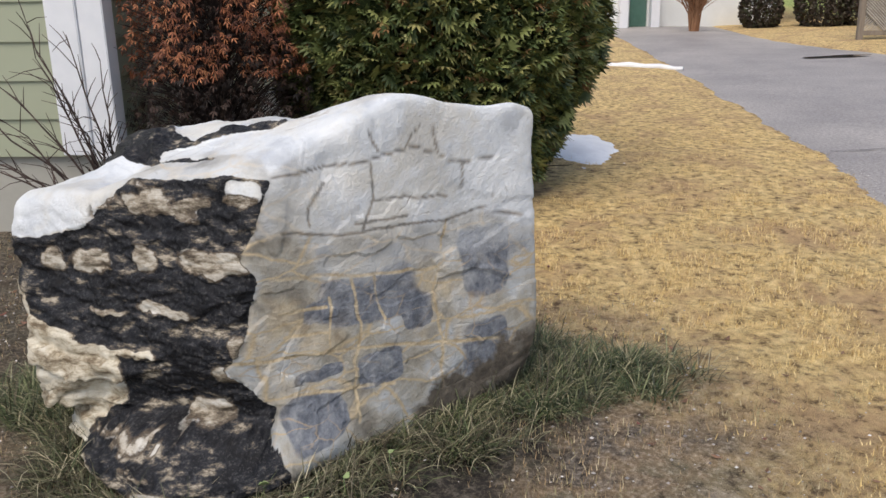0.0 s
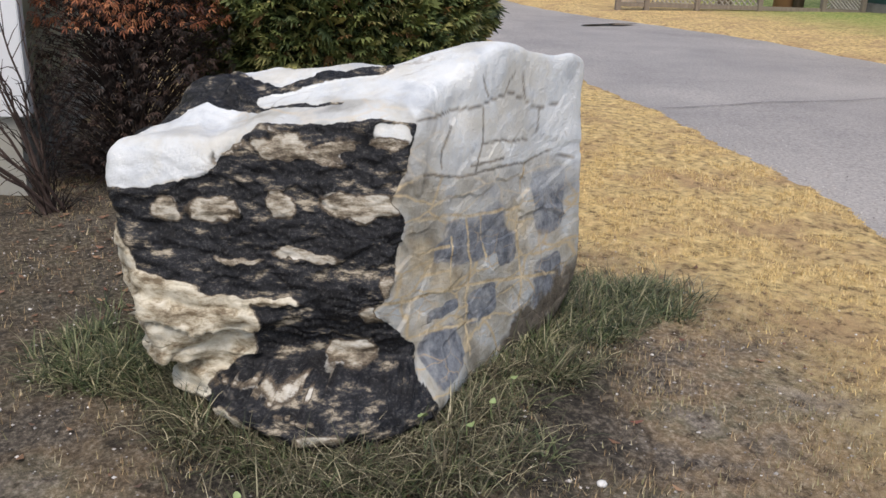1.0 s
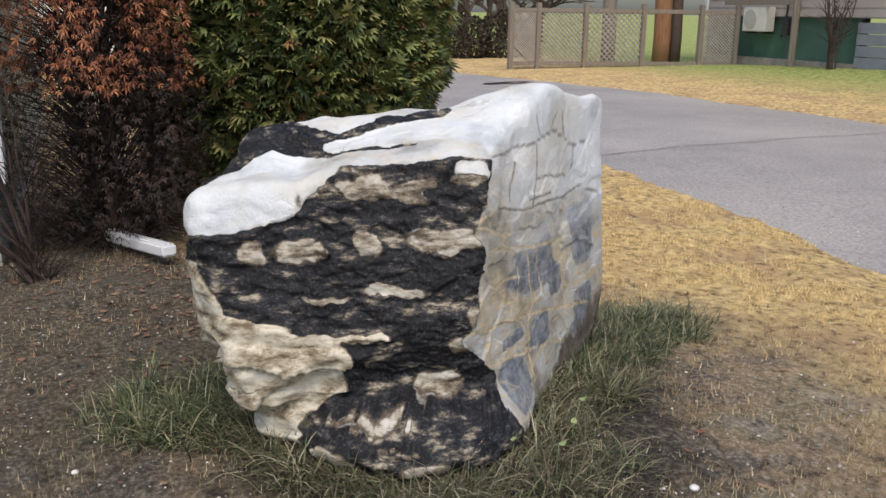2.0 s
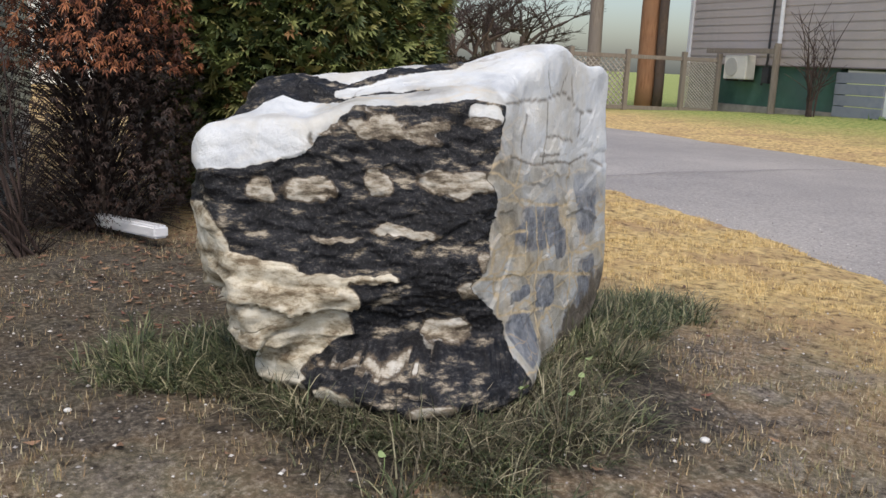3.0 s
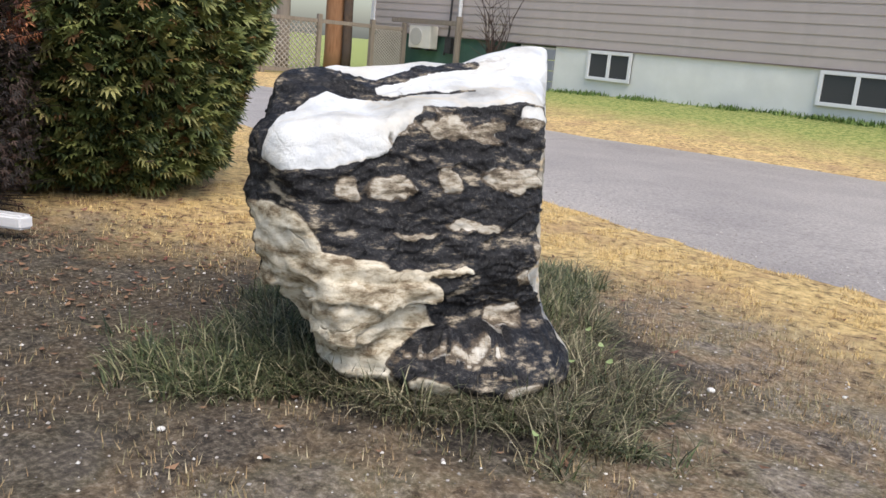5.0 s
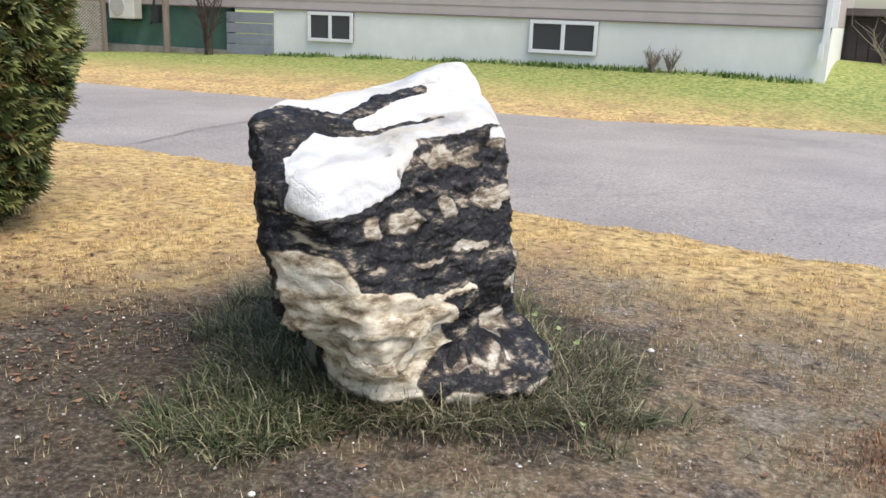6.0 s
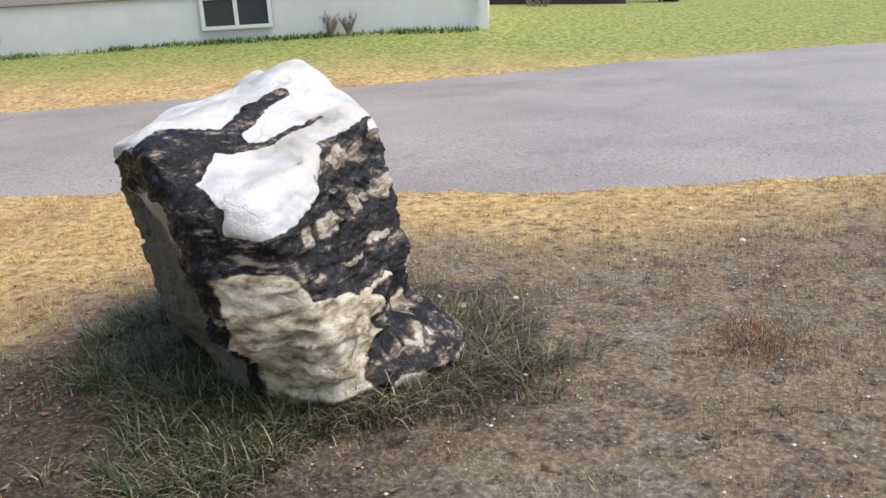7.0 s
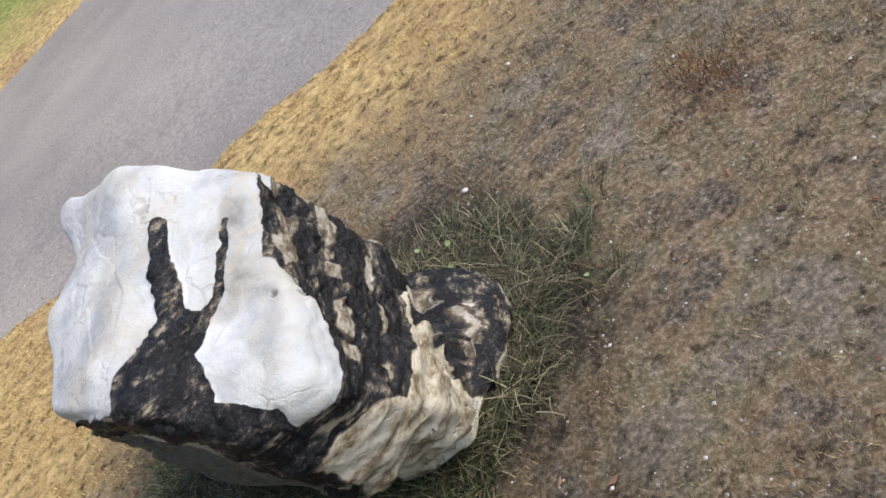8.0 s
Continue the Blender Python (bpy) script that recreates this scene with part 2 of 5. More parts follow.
TAN_SEAMS = (((-0.02, 0.665), (0.25, 0.623), (0.54, 0.581), (0.63, 0.57)), ((-0.17, 0.435), (0.035, 0.409), (0.39, 0.357), (0.60, 0.31), (0.85, 0.25)), ((-0.03, 0.29), (0.14, 0.265), (0.38, 0.218)),
             ((0.25, 0.62), (0.27, 0.43), (0.23, 0.33), (0.22, 0.14)), ((0.66, 0.73), (0.62, 0.60), (0.57, 0.50), (0.60, 0.31), (0.58, 0.12)), ((-0.01, 0.55), (0.14, 0.535)), ((0.0, 0.475), (0.15, 0.455)),
             ((0.16, 0.56), (0.15, 0.41)), ((0.33, 0.61), (0.36, 0.45)))


def rock_surface(p, nor):
    wob = np.stack([fbm(p * 6, 71), fbm(p * 6, 72), fbm(p * 6, 73)], 1)
    rag = np.stack([fbm(p * 22, 74), fbm(p * 22, 75), fbm(p * 22, 76)], 1)
    w = p + 0.016 * wob + 0.014 * rag
    x, y, z = w.T
    run = (-(x + 2.17) * 0.73 + (y - 0.05) * 0.68)
    corner = np.interp(z, [0.05, 0.2, 0.27, 0.35, 0.41, 0.5, 0.56, 0.66, 0.75, 0.82, 0.88, 0.97], [-0.10, -0.10, -0.055, -0.14, -0.187, -0.13, -0.097, -0.063, -0.09, -0.05, -0.03, 0.02])
    front = sstep(corner + 0.010, corner - 0.012, run) * sstep(-2.85, -2.65, x)
    # upper rim of the black side rises from the lip to the corner
    rim = np.interp(y, [-0.84, -0.70, -0.57, -0.49, -0.39, -0.29, -0.155, -0.05, 0.07], [0.735, 0.755, 0.78, 0.85, 0.926, 0.945, 0.962, 0.972, 0.968])
    dark = front * sstep(rim + 0.006, rim - 0.006, z)
    strata = fbm(np.stack([p[:, 0] * 3, p[:, 1] * 2.5, p[:, 2] * 15 + 1.5 * fbm(p * 2.2, 12)], 1), 21)
    fine = fbm(np.stack([p[:, 0] * 9, p[:, 1] * 7, p[:, 2] * 42 + 3 * fbm(p * 4, 13)], 1), 23)
    yy, zz = y + 0.026 * rag[:, 0] + 0.02 * wob[:, 0], z + 0.013 * rag[:, 1] + 0.012 * wob[:, 1]
    pale = sum(patch(yy, zz, *q, 0.4) for q in PALE) * front
    pale += 0.35 * sstep(0.35, 0.6, fine) * front * sstep(0.20, 0.12, z) + 0.6 * front * sstep(0.0, 0.3, fbm(p * np.array([10, 10, 22]), 44)) * sstep(0.78, 0.84, z) * sstep(0.94, 0.91, z)
    pale = np.clip(pale, 0, 1) * dark * (1 - 0.22 * sstep(0.24, 0.20, z))
    # pale buff foot and end, its border climbing towards the far end
    border = np.interp(z, [0.0, 0.06, 0.13, 0.2, 0.25, 0.30, 0.35, 0.40, 0.43, 0.46, 0.50, 0.6, 0.66], [-0.52, -0.55, -0.575, -0.50, -0.42, -0.43, -0.46, -0.46, -0.56, -0.66, -0.77, -0.825, -0.88])
    # ledges of the buff end, and a mask for shadow painted under each fold
    ledges, fold_shade = np.zeros(len(z)), np.zeros(len(z))
    for k, (lz, slope, size) in enumerate(((0.395, 0.10, 0.024), (0.340, -0.06, 0.042), (0.205, -0.04, 0.046), (0.56, 0.03, 0.006), (0.27, 0.35, 0.024))):
        up = p[:, 2] - lz - slope * (p[:, 1] + 0.62) - 0.045 * fbm(p * np.array([4, 4, 1]), 91 + k) - 0.012 * rag[:, 2]
        there = sstep(-0.30, 0.15, fbm(p * np.array([4, 4, 1]), 191 + k))
        ledges += size * there * np.where(up > 0, np.exp(-np.abs(up) / 0.035), -np.exp(-np.abs(up) / 0.022))
        fold_shade = np.maximum(fold_shade, there * sstep(0.016, 0.004, np.abs(up + 0.008)))
    step = p[:, 2] * 15 + 0.9 * p[:, 1] + 1.7 * fbm(p * np.array([3.2, 3.2, 1.6]), 99) + 0.25 * rag[:, 0]
    saw = step - np.floor(step)
    worn = sstep(-0.35, 0.2, fbm(p * np.array([4, 4, 3]), 100)) * sstep(0.50, 0.40, p[:, 2])
    ledges += 0.032 * worn * (saw - 0.5)
    fold_shade = np.maximum(fold_shade, worn * sstep(0.10, 0.03, saw))
    cream = sstep(0.016, -0.016, y - border) * sstep(0.70, 0.67, z)
    cream = np.clip(np.maximum(cream, sum(patch(y, z, *q) for q in CREAM)), 0, 1) * sstep(-2.62, -2.54, x + 0.10 * (z - 0.5))
    # far side turned from the light; its shade is painted as darker grey
    back = sstep(-2.54, -2.60, x + 0.10 * (z - 0.5)) * sstep(0.025, -0.025, z - 0.62 - 0.40 * (-2.64 - x)) * sstep(0.3, -0.1, y - 0.4)
    cream = cream * (1 - back)
    dark = dark * (1 - cream)
    # black end of the block round the lip
    end = sstep(-0.62, -0.70, y) * sstep(0.44, 0.50, z) * sstep(0.90, 0.86, z)
    dark = np.maximum(dark, end * (1 - back) * (1 - cream))
    # black streaks over the top
    thin = trail(w, ((-2.32, -0.15, 1.0, 0.014), (-2.45, -0.36, 0.966, 0.016), (-2.60, -0.47, 0.96, 0.03)))
    streak = np.maximum(thin, trail(w, ((-2.50, 0.02, 1.07, 0.028), (-2.57, -0.18, 1.03, 0.045), (-2.616, -0.383, 0.988, 0.05), (-2.74, -0.48, 0.97, 0.085), (-2.83, -0.53, 0.92, 0.10), (-3.06, -0.24, 0.83, 0.06))))
    streak = np.maximum(streak, trail(w, ((-2.83, -0.53, 0.90, 0.11), (-2.71, -0.62, 0.90, 0.09), (-2.70, -0.72, 0.81, 0.10), (-2.60, -0.82, 0.74, 0.09))))
    streak = np.maximum(streak, trail(w, ((-2.58, -0.42, 0.97, 0.040), (-2.67, -0.58, 0.92, 0.065), (-2.70, -0.66, 0.87, 0.07))))
    lip = inside(x, y, [(-2.635, -0.67), (-2.60, -0.715), (-2.51, -0.825), (-2.44, -0.90), (-2.28, -0.90), (-2.24, -0.55), (-2.34, -0.45), (-2.41, -0.39), (-2.50, -0.47)], 0.008) * sstep(rim - 0.008, rim + 0.006, z)
    streak = streak * (1 - lip)
    dark = np.maximum(dark * (1 - lip), streak)
    side = (1 - front) * sstep(-2.95, -2.85, x + 0.4 * (y - 0.9))
    blue = np.clip(sum(patch(run, z, *q, 0.25, 5) for q in BLUE) * (0.75 + 0.5 * fbm(p * 7, 242)) + 0.35 * sum(patch(run, z, *q, 0.6) for q in FRESH), 0, 1) * side * (1 - cream) * (1 - back)
    stain = sstep(0.25, 0.6, run + 0.15 * wob[:, 1]) * sstep(0.40, 0.0, z - 0.30 * (run - 0.55)) * (0.8 + 0.5 * fbm(p * np.array([8, 8, 12]), 243)) * (1 - front)
    brow = np.interp(run, [0.0, 0.21, 0.43, 0.66, 0.8, 1.0], [0.80, 0.763, 0.753, 0.73, 0.75, 0.66])
    high = (0.42 * sstep(0.56, 0.66, z + 0.05 * wob[:, 0]) * sstep(0.05, 0.25, run) + 0.58 * sstep(brow - 0.02, brow + 0.01, z)) * (1 - front)
    white = np.clip(np.maximum.reduce([high, sstep(0.35, 0.6, nor[:, 2]) * sstep(0.7, 0.85, z), lip, sstep(rim, rim + 0.02, z) * front]), 0, 1)
    white = white * (1 - 0.6 * front * sstep(-0.52, -0.42, y) * sstep(0.07, 0.03, z - rim) * (0.6 + 0.6 * fbm(p * np.array([4, 4, 20]), 251)))
    white = np.clip(white - 0.30 * sstep(0.2, 0.5, fbm(p * 3.3, 252)) * sstep(0.1, -0.2, y) * (1 - lip), 0, 1) * (1 - back)
    white = white * (1 - 0.5 * trail(w, ((-2.27, -0.08, 0.985, 0.05), (-2.38, -0.30, 0.96, 0.05), (-2.47, -0.44, 0.94, 0.04))) * sstep(-0.4, 0.2, fbm(p * 9, 254)))
    chip = patch(y, z, 0.0, 0.935, 0.05, 0.028)
    white = np.maximum(white, chip * front)
    dark = dark * (1 - chip * front)
    rough = np.clip(dark - pale, 0, 1)
    h = 0.010 * strata * np.clip(front + cream, 0, 1) * sstep(0.95, 0.85, z) * (1 - lip)
    h += 0.006 * fbm(p * 4, 5) + 0.006 * fbm(p * np.array([7, 7, 20]), 6) * rough + 0.006 * fine * rough + 0.006 * fbm(p * 24, 8) * (0.10 + rough) + 0.005 * fbm(p * 60, 18) * rough
    h += np.clip(cream + 0.5 * front * sstep(-0.2, -0.4, y), 0, 1) * (ledges + 0.045 * np.abs(fbm(p * np.array([5, 5, 8]), 98))) + 0.020 * front * (1 - cream) * np.exp(-((z - 0.205) / 0.02) ** 2) * sstep(-0.55, -0.4, y)
    h += 0.014 * streak * (1 - 0.7 * thin) * (0.7 + fbm(p * 12, 92)) - 0.010 * thin + 0.006 * pale * front
    h += lip * (0.016 * sstep(0.12, 0.0, np.abs(-(x + 2.45) * 0.84 + (y + 0.64) * 0.54 + 0.09)) + 0.006 * fbm(p * 5, 94))
    h += 0.006 * white * fbm(p * 7, 93) * (1 - lip)
    # open joints across the pale side
    jx, jz = run + 0.012 * wob[:, 1] + 0.006 * rag[:, 0], p[:, 2] + 0.010 * wob[:, 2] + 0.006 * rag[:, 1]
    cut = np.maximum.reduce([0.75 * seam(jx, jz, q, 0.0070) for q in DARK_SEAMS]) * sstep(-0.9, -0.3, fbm(p * 9, 131))
    tan = np.maximum.reduce([seam(jx, jz, q, 0.0085) for q in TAN_SEAMS]) * sstep(-0.6, -0.1, fbm(p * 9, 132))
    tan = np.maximum(tan, 0.6 * np.clip(patch(run, z, 0.02, 0.47, 0.20, 0.20, 0.5) + patch(run, z, 0.60, 0.42, 0.10, 0.22, 0.6), 0, 1) * sstep(-0.25, 0.35, fbm(p * np.array([9, 9, 14]), 133)) * (1 - blue))
    upright = side * sstep(-0.02, 0.02, run - corner) * sstep(0.78, 0.62, nor[:, 2])
    cut, tan = cut * upright, tan * upright
    notch = capsule(w, (-2.28, -0.53, 0.82), (-2.37, -0.50, 0.925), 0.009)
    cut = np.maximum(cut, 0.8 * notch)
    h -= 0.0012 * cut + 0.0008 * tan + 0.010 * notch
    # open joints, plus the painted shadow in the folds of the buff stone
    joint_fold_shade = np.maximum(cut, 0.9 * fold_shade * cream)
    # flat facets knocked off the block
    soft_p = p + 0.02 * np.stack([fbm(p * 9, 211), fbm(p * 9, 212), fbm(p * 9, 213)], 1)
    chips = facets(soft_p * np.array([5, 5, 9]), 221)
    small = facets(soft_p * np.array([14, 14, 30]), 231)
    h += (0.009 * chips + 0.005 * small) * np.clip(0.15 + rough + 0.10 * cream + 0.5 * pale + 0.8 * back, 0, 1) * (1 - lip) * (1 - 0.3 * white)
    h += 0.003 * chips * (1 - front) * (1 - 0.5 * white)
    h += 0.008 * front * (np.abs(fbm(p * 2.6, 201)) - 0.2) - 0.003 * sstep(0.02, 0.0, np.abs(fbm(p * 3.1, 202))) * white * (1 - lip)
    return p + nor * h[:, None], {"dark": rough, "white": white, "cream": cream, "blue": blue, "pale": pale, "back": back * (1 - white), "joint_fold_shade": joint_fold_shade, "tan": tan, "stain": stain}


def build_rock():
    bm = bmesh.new()
    bmesh.ops.create_icosphere(bm, subdivisions=8, radius=1.0)
    me = bpy.data.meshes.new("boulder")
    bm.to_mesh(me)
    bm.free()
    n = len(me.vertices)
    d = np.empty(n * 3)
    me.vertices.foreach_get("co", d)
    d = d.reshape(-1, 3)
    core = ROCK_C + np.array([-0.06, 0.06, -0.10])
    t = np.full(n, 1.6)
    for _ in range(50):
        t -= 0.75 * rock_field(core + d * t[:, None])
    p = core + d * t[:, None]
    me.vertices.foreach_set("co", p.ravel())
    me.update()
    nor = np.empty(n * 3)
    me.vertices.foreach_get("normal", nor)
    p, masks = rock_surface(p, nor.reshape(-1, 3))
    me.vertices.foreach_set("co", p.ravel())
    me.polygons.foreach_set("use_smooth", [True] * len(me.polygons))
    for key, value in masks.items():
        me.attributes.new(key, "FLOAT", "POINT").data.foreach_set("value", value.astype(np.float32))
    me.update()
    me.materials.append(rock_material())
    return tagged(new("boulder", me), "large marbled boulder, white, cream, blue-grey and black bands", "boulder")


def rock_material():
    m, nodes, links, b = material("boulder_stone", 0.55)
    tc = nodes.new("ShaderNodeTexCoord")
    n_big = noise_node(nodes, links, 5, 6, 0.6)
    n_mid = noise_node(nodes, links, 22, 8, 0.65)
    n_fine = noise_node(nodes, links, 110, 6, 0.7)
    # warped place for veins and joints
    warp = nodes.new("ShaderNodeVectorMath")
    warp.operation = "MULTIPLY_ADD"
    links.new(noise_node(nodes, links, 6, 4).outputs[1], warp.inputs[0])
    warp.inputs[1].default_value = (0.10, 0.10, 0.06)
    links.new(tc.outputs["Object"], warp.inputs[2])

    def veins(scale, stretch, width):
        mp = nodes.new("ShaderNodeMapping")
        mp.inputs["Scale"].default_value = stretch
        links.new(warp.outputs[0], mp.inputs[0])
        v = nodes.new("ShaderNodeTexVoronoi")
        v.feature = "DISTANCE_TO_EDGE"
        v.inputs["Scale"].default_value = scale
        links.new(mp.outputs[0], v.inputs["Vector"])
        return ramp(nodes, links, v.outputs["Distance"], [(0.0, (1, 1, 1)), (width, (0, 0, 0))]).outputs[0]

    n_str = noise_node(nodes, links, 8, 11, 0.74, stretch=(1, 1, 3.0))

    def att(key, jag=0.0, grain=None, lo=0.42):
        """A mask of the mesh, its rim broken up by the grain of the stone."""
        fac = attribute(nodes, key).outputs["Fac"]
        if not jag:
            return fac
        k = nodes.new("ShaderNodeMath")
        k.operation = "MULTIPLY_ADD"
        links.new((grain or n_str).outputs[0], k.inputs[0])
        k.inputs[1].default_value = jag
        links.new(fac, k.inputs[2])
        cut = nodes.new("ShaderNodeMapRange")
        links.new(k.outputs[0], cut.inputs[0])
        cut.inputs[1].default_value, cut.inputs[2].default_value = lo + jag / 2, lo + 0.18 + jag / 2
        return cut.outputs[0]

    grey = ramp(nodes, links, n_big.outputs[0], [(0.36, (0.22, 0.20, 0.165)), (0.46, (0.38, 0.36, 0.31)), (0.53, (0.44, 0.44, 0.42)), (0.62, (0.50, 0.53, 0.55))]).outputs[0]
    grey = mix(nodes, links, veins(4.5, (0.8, 0.8, 2.2), 0.05), grey, (0.52, 0.42, 0.27))
    blue = ramp(nodes, links, n_mid.outputs[0], [(0.36, (0.10, 0.112, 0.135)), (0.50, (0.19, 0.205, 0.235)), (0.66, (0.30, 0.315, 0.33))]).outputs[0]
    col = mix(nodes, links, att("blue", 0.9, n_big, 0.30), grey, blue)
    vein2 = mix(nodes, links, 1.0, veins(8, (0.7, 0.7, 2.0), 0.035), ramp(nodes, links, n_big.outputs[0], [(0.45, (0, 0, 0)), (0.6, (0.8, 0.8, 0.8))]).outputs[0], "MULTIPLY")
    col = mix(nodes, links, vein2, col, (0.48, 0.37, 0.24))
    snow = ramp(nodes, links, n_big.outputs[0], [(0.36, (0.52, 0.55, 0.59)), (0.48, (0.68, 0.71, 0.74)), (0.62, (0.77, 0.79, 0.80))]).outputs[0]
    crack = veins(3.2, (1.0, 1.0, 1.5), 0.016)
    gap = ramp(nodes, links, n_big.outputs[0], [(0.53, (0, 0, 0)), (0.66, (0.6, 0.6, 0.6))]).outputs[0]
    crack = mix(nodes, links, 1.0, crack, gap, "MULTIPLY")
    warm = ramp(nodes, links, noise_node(nodes, links, 3.1, 7, 0.65).outputs[0], [(0.47, (0, 0, 0)), (0.60, (0.55, 0.55, 0.55))]).outputs[0]
    snow = mix(nodes, links, warm, snow, (0.62, 0.58, 0.49))
    snow = mix(nodes, links, crack, snow, (0.26, 0.21, 0.16))
    col = mix(nodes, links, att("white"), col, snow)
    rift = ramp(nodes, links, n_mid.outputs[0], [(0.42, (0.05, 0.042, 0.034)), (0.60, (0.24, 0.19, 0.13))]).outputs[0]
    filling = ramp(nodes, links, n_mid.outputs[0], [(0.38, (0.40, 0.31, 0.19)), (0.60, (0.66, 0.55, 0.37))]).outputs[0]
    col = mix(nodes, links, att("tan"), col, filling)
    col = mix(nodes, links, att("joint_fold_shade"), col, rift)
    dirt = ramp(nodes, links, n_mid.outputs[0], [(0.3, (0.05, 0.042, 0.034)), (0.7, (0.17, 0.145, 0.115))]).outputs[0]
    col = mix(nodes, links, att("stain", 1.6, n_big, 0.5), col, dirt)
    # grey stone darkened to carry the shade of the far side
    back = ramp(nodes, links, n_mid.outputs[0], [(0.3, (0.10, 0.10, 0.085)), (0.7, (0.22, 0.215, 0.19))]).outputs[0]
    col = mix(nodes, links, att("back"), col, back)
    cream = ramp(nodes, links, noise_node(nodes, links, 9, 11, 0.72, stretch=(1, 1, 2.4)).outputs[0], [(0.38, (0.18, 0.135, 0.085)), (0.46, (0.43, 0.37, 0.27)), (0.52, (0.62, 0.565, 0.45)), (0.62, (0.74, 0.70, 0.60))]).outputs[0]
    black = ramp(nodes, links, n_str.outputs[0], [(0.42, (0.003, 0.003, 0.005)), (0.515, (0.010, 0.011, 0.015)), (0.545, (0.035, 0.036, 0.042)), (0.575, (0.12, 0.098, 0.07)), (0.63, (0.42, 0.37, 0.29))]).outputs[0]
    black = mix(nodes, links, ramp(nodes, links, n_fine.outputs[0], [(0.54, (0, 0, 0)), (0.63, (0.27, 0.27, 0.27))]).outputs[0], black, (0.20, 0.195, 0.19))
    col = mix(nodes, links, att("dark", 0.9), col, black)
    rust = ramp(nodes, links, n_fine.outputs[0], [(0.35, (0.035, 0.028, 0.022)), (0.65, (0.17, 0.13, 0.09))]).outputs[0]
    col = mix(nodes, links, att("pale", 1.3, None, 0.22), col, rust)
    col = mix(nodes, links, att("cream", 1.2, None, 0.24), col, rust)
    pale = ramp(nodes, links, n_str.outputs[0], [(0.39, (0.08, 0.062, 0.045)), (0.46, (0.25, 0.21, 0.155)), (0.53, (0.46, 0.42, 0.35)), (0.63, (0.62, 0.60, 0.55))]).outputs[0]
    col = mix(nodes, links, att("pale", 1.3, None, 0.46), col, pale)
    col = mix(nodes, links, att("cream", 1.1, None, 0.44), col, cream)
    links.new(col, b.inputs["Base Color"])
    r = nodes.new("ShaderNodeMapRange")
    links.new(att("dark"), r.inputs[0])
    r.inputs[3].default_value, r.inputs[4].default_value = 0.60, 0.48
    b.inputs["Specular IOR Level"].default_value = 0.32
    links.new(r.outputs[0], b.inputs["Roughness"])
    hgt = mix(nodes, links, 0.35, mix(nodes, links, att("dark"), n_mid.outputs[0], n_str.outputs[0]), n_fine.outputs[0])
    hgt = mix(nodes, links, crack, hgt, (0.0, 0.0, 0.0))
    bump(nodes, links, b, hgt, 0.75, 0.016)
    return m


build_rock()

# ---------- ground, road and lawns ----------
def near_edge(x):
    """Where the near lawn meets the road."""
    bend = np.interp(x, [-18, -8, -6, -4, -2.5, -1.2, 2, 30], [3.8, 3.62, 3.48, 3.25, 2.92, 2.78, 2.88, 3.0])
    return bend + 0.035 * np.sin(x * 2.3) + 0.025 * np.sin(x * 5.7 + 1) + 0.015 * np.sin(x * 13)


def far_edge(x):
    bend = np.interp(x, [-60, -21, -19, -15, -8, -4, 0, 4, 40], [7.0, 7.0, 7.5, 8.7, 9.2, 9.9, 11.3, 12.4, 13.0])
    return bend + 0.05 * np.sin(x * 1.7) + 0.03 * np.sin(x * 4.9 + 2)


def ground_height(x, y):
    near, far = near_edge(x), far_edge(x)
    p = np.stack([x, y, x * 0], 1)
    close = np.exp(-((x + 2.0) ** 2 + y ** 2) / 60)
    bumps = (0.018 * fbm(p * 1.3, 31) + 0.020 * fbm(p * 6, 33)) * close
    lawn = bumps + 0.02 * sstep(near, near - 0.35, y) - 0.03
    back = -0.02 + bumps + 0.045 * np.clip(y - far, 0, 0.6) + np.clip(y - far - 0.6, 0, 6) * np.interp(x, [-20, -14, -2, 5], [0.02, 0.06, 0.12, 0.06])
    z = np.where(y < near, lawn, np.where(y < far, -0.09 + 0 * x, back))
    return z + 0.05 * np.exp(-(((x + 2.4) / 0.9) ** 2 + ((y + 0.05) / 1.0) ** 2))


def lines(lo, hi, step, far):
    inner = list(np.arange(lo, hi + step / 2, step))
    out_lo, out_hi, s = [lo], [hi], step
    while out_hi[-1] < far:
        s = min(s * 1.12, max(0.4, 0.1 * (out_hi[-1] - hi)))
        out_hi.append(out_hi[-1] + s)
        out_lo.append(out_lo[-1] - s)
    return np.array(out_lo[:0:-1] + inner + out_hi[1:])


def build_ground():
    xs, ys = lines(-8.0, 1.6, 0.04, 900), lines(-2.6, 3.9, 0.04, 900)
    gx, gy = np.meshgrid(xs, ys, indexing="ij")
    v = np.stack([gx.ravel(), gy.ravel(), ground_height(gx.ravel(), gy.ravel())], 1)
    ny = len(ys)
    i, j = np.meshgrid(np.arange(len(xs) - 1), np.arange(ny - 1), indexing="ij")
    a = (i * ny + j).ravel()
    f = np.stack([a, a + ny, a + ny + 1, a + 1], 1)
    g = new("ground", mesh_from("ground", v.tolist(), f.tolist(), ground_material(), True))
    return tagged(g, "dormant straw-yellow lawn with bare gravelly earth patches", "lawn", kind="structure")


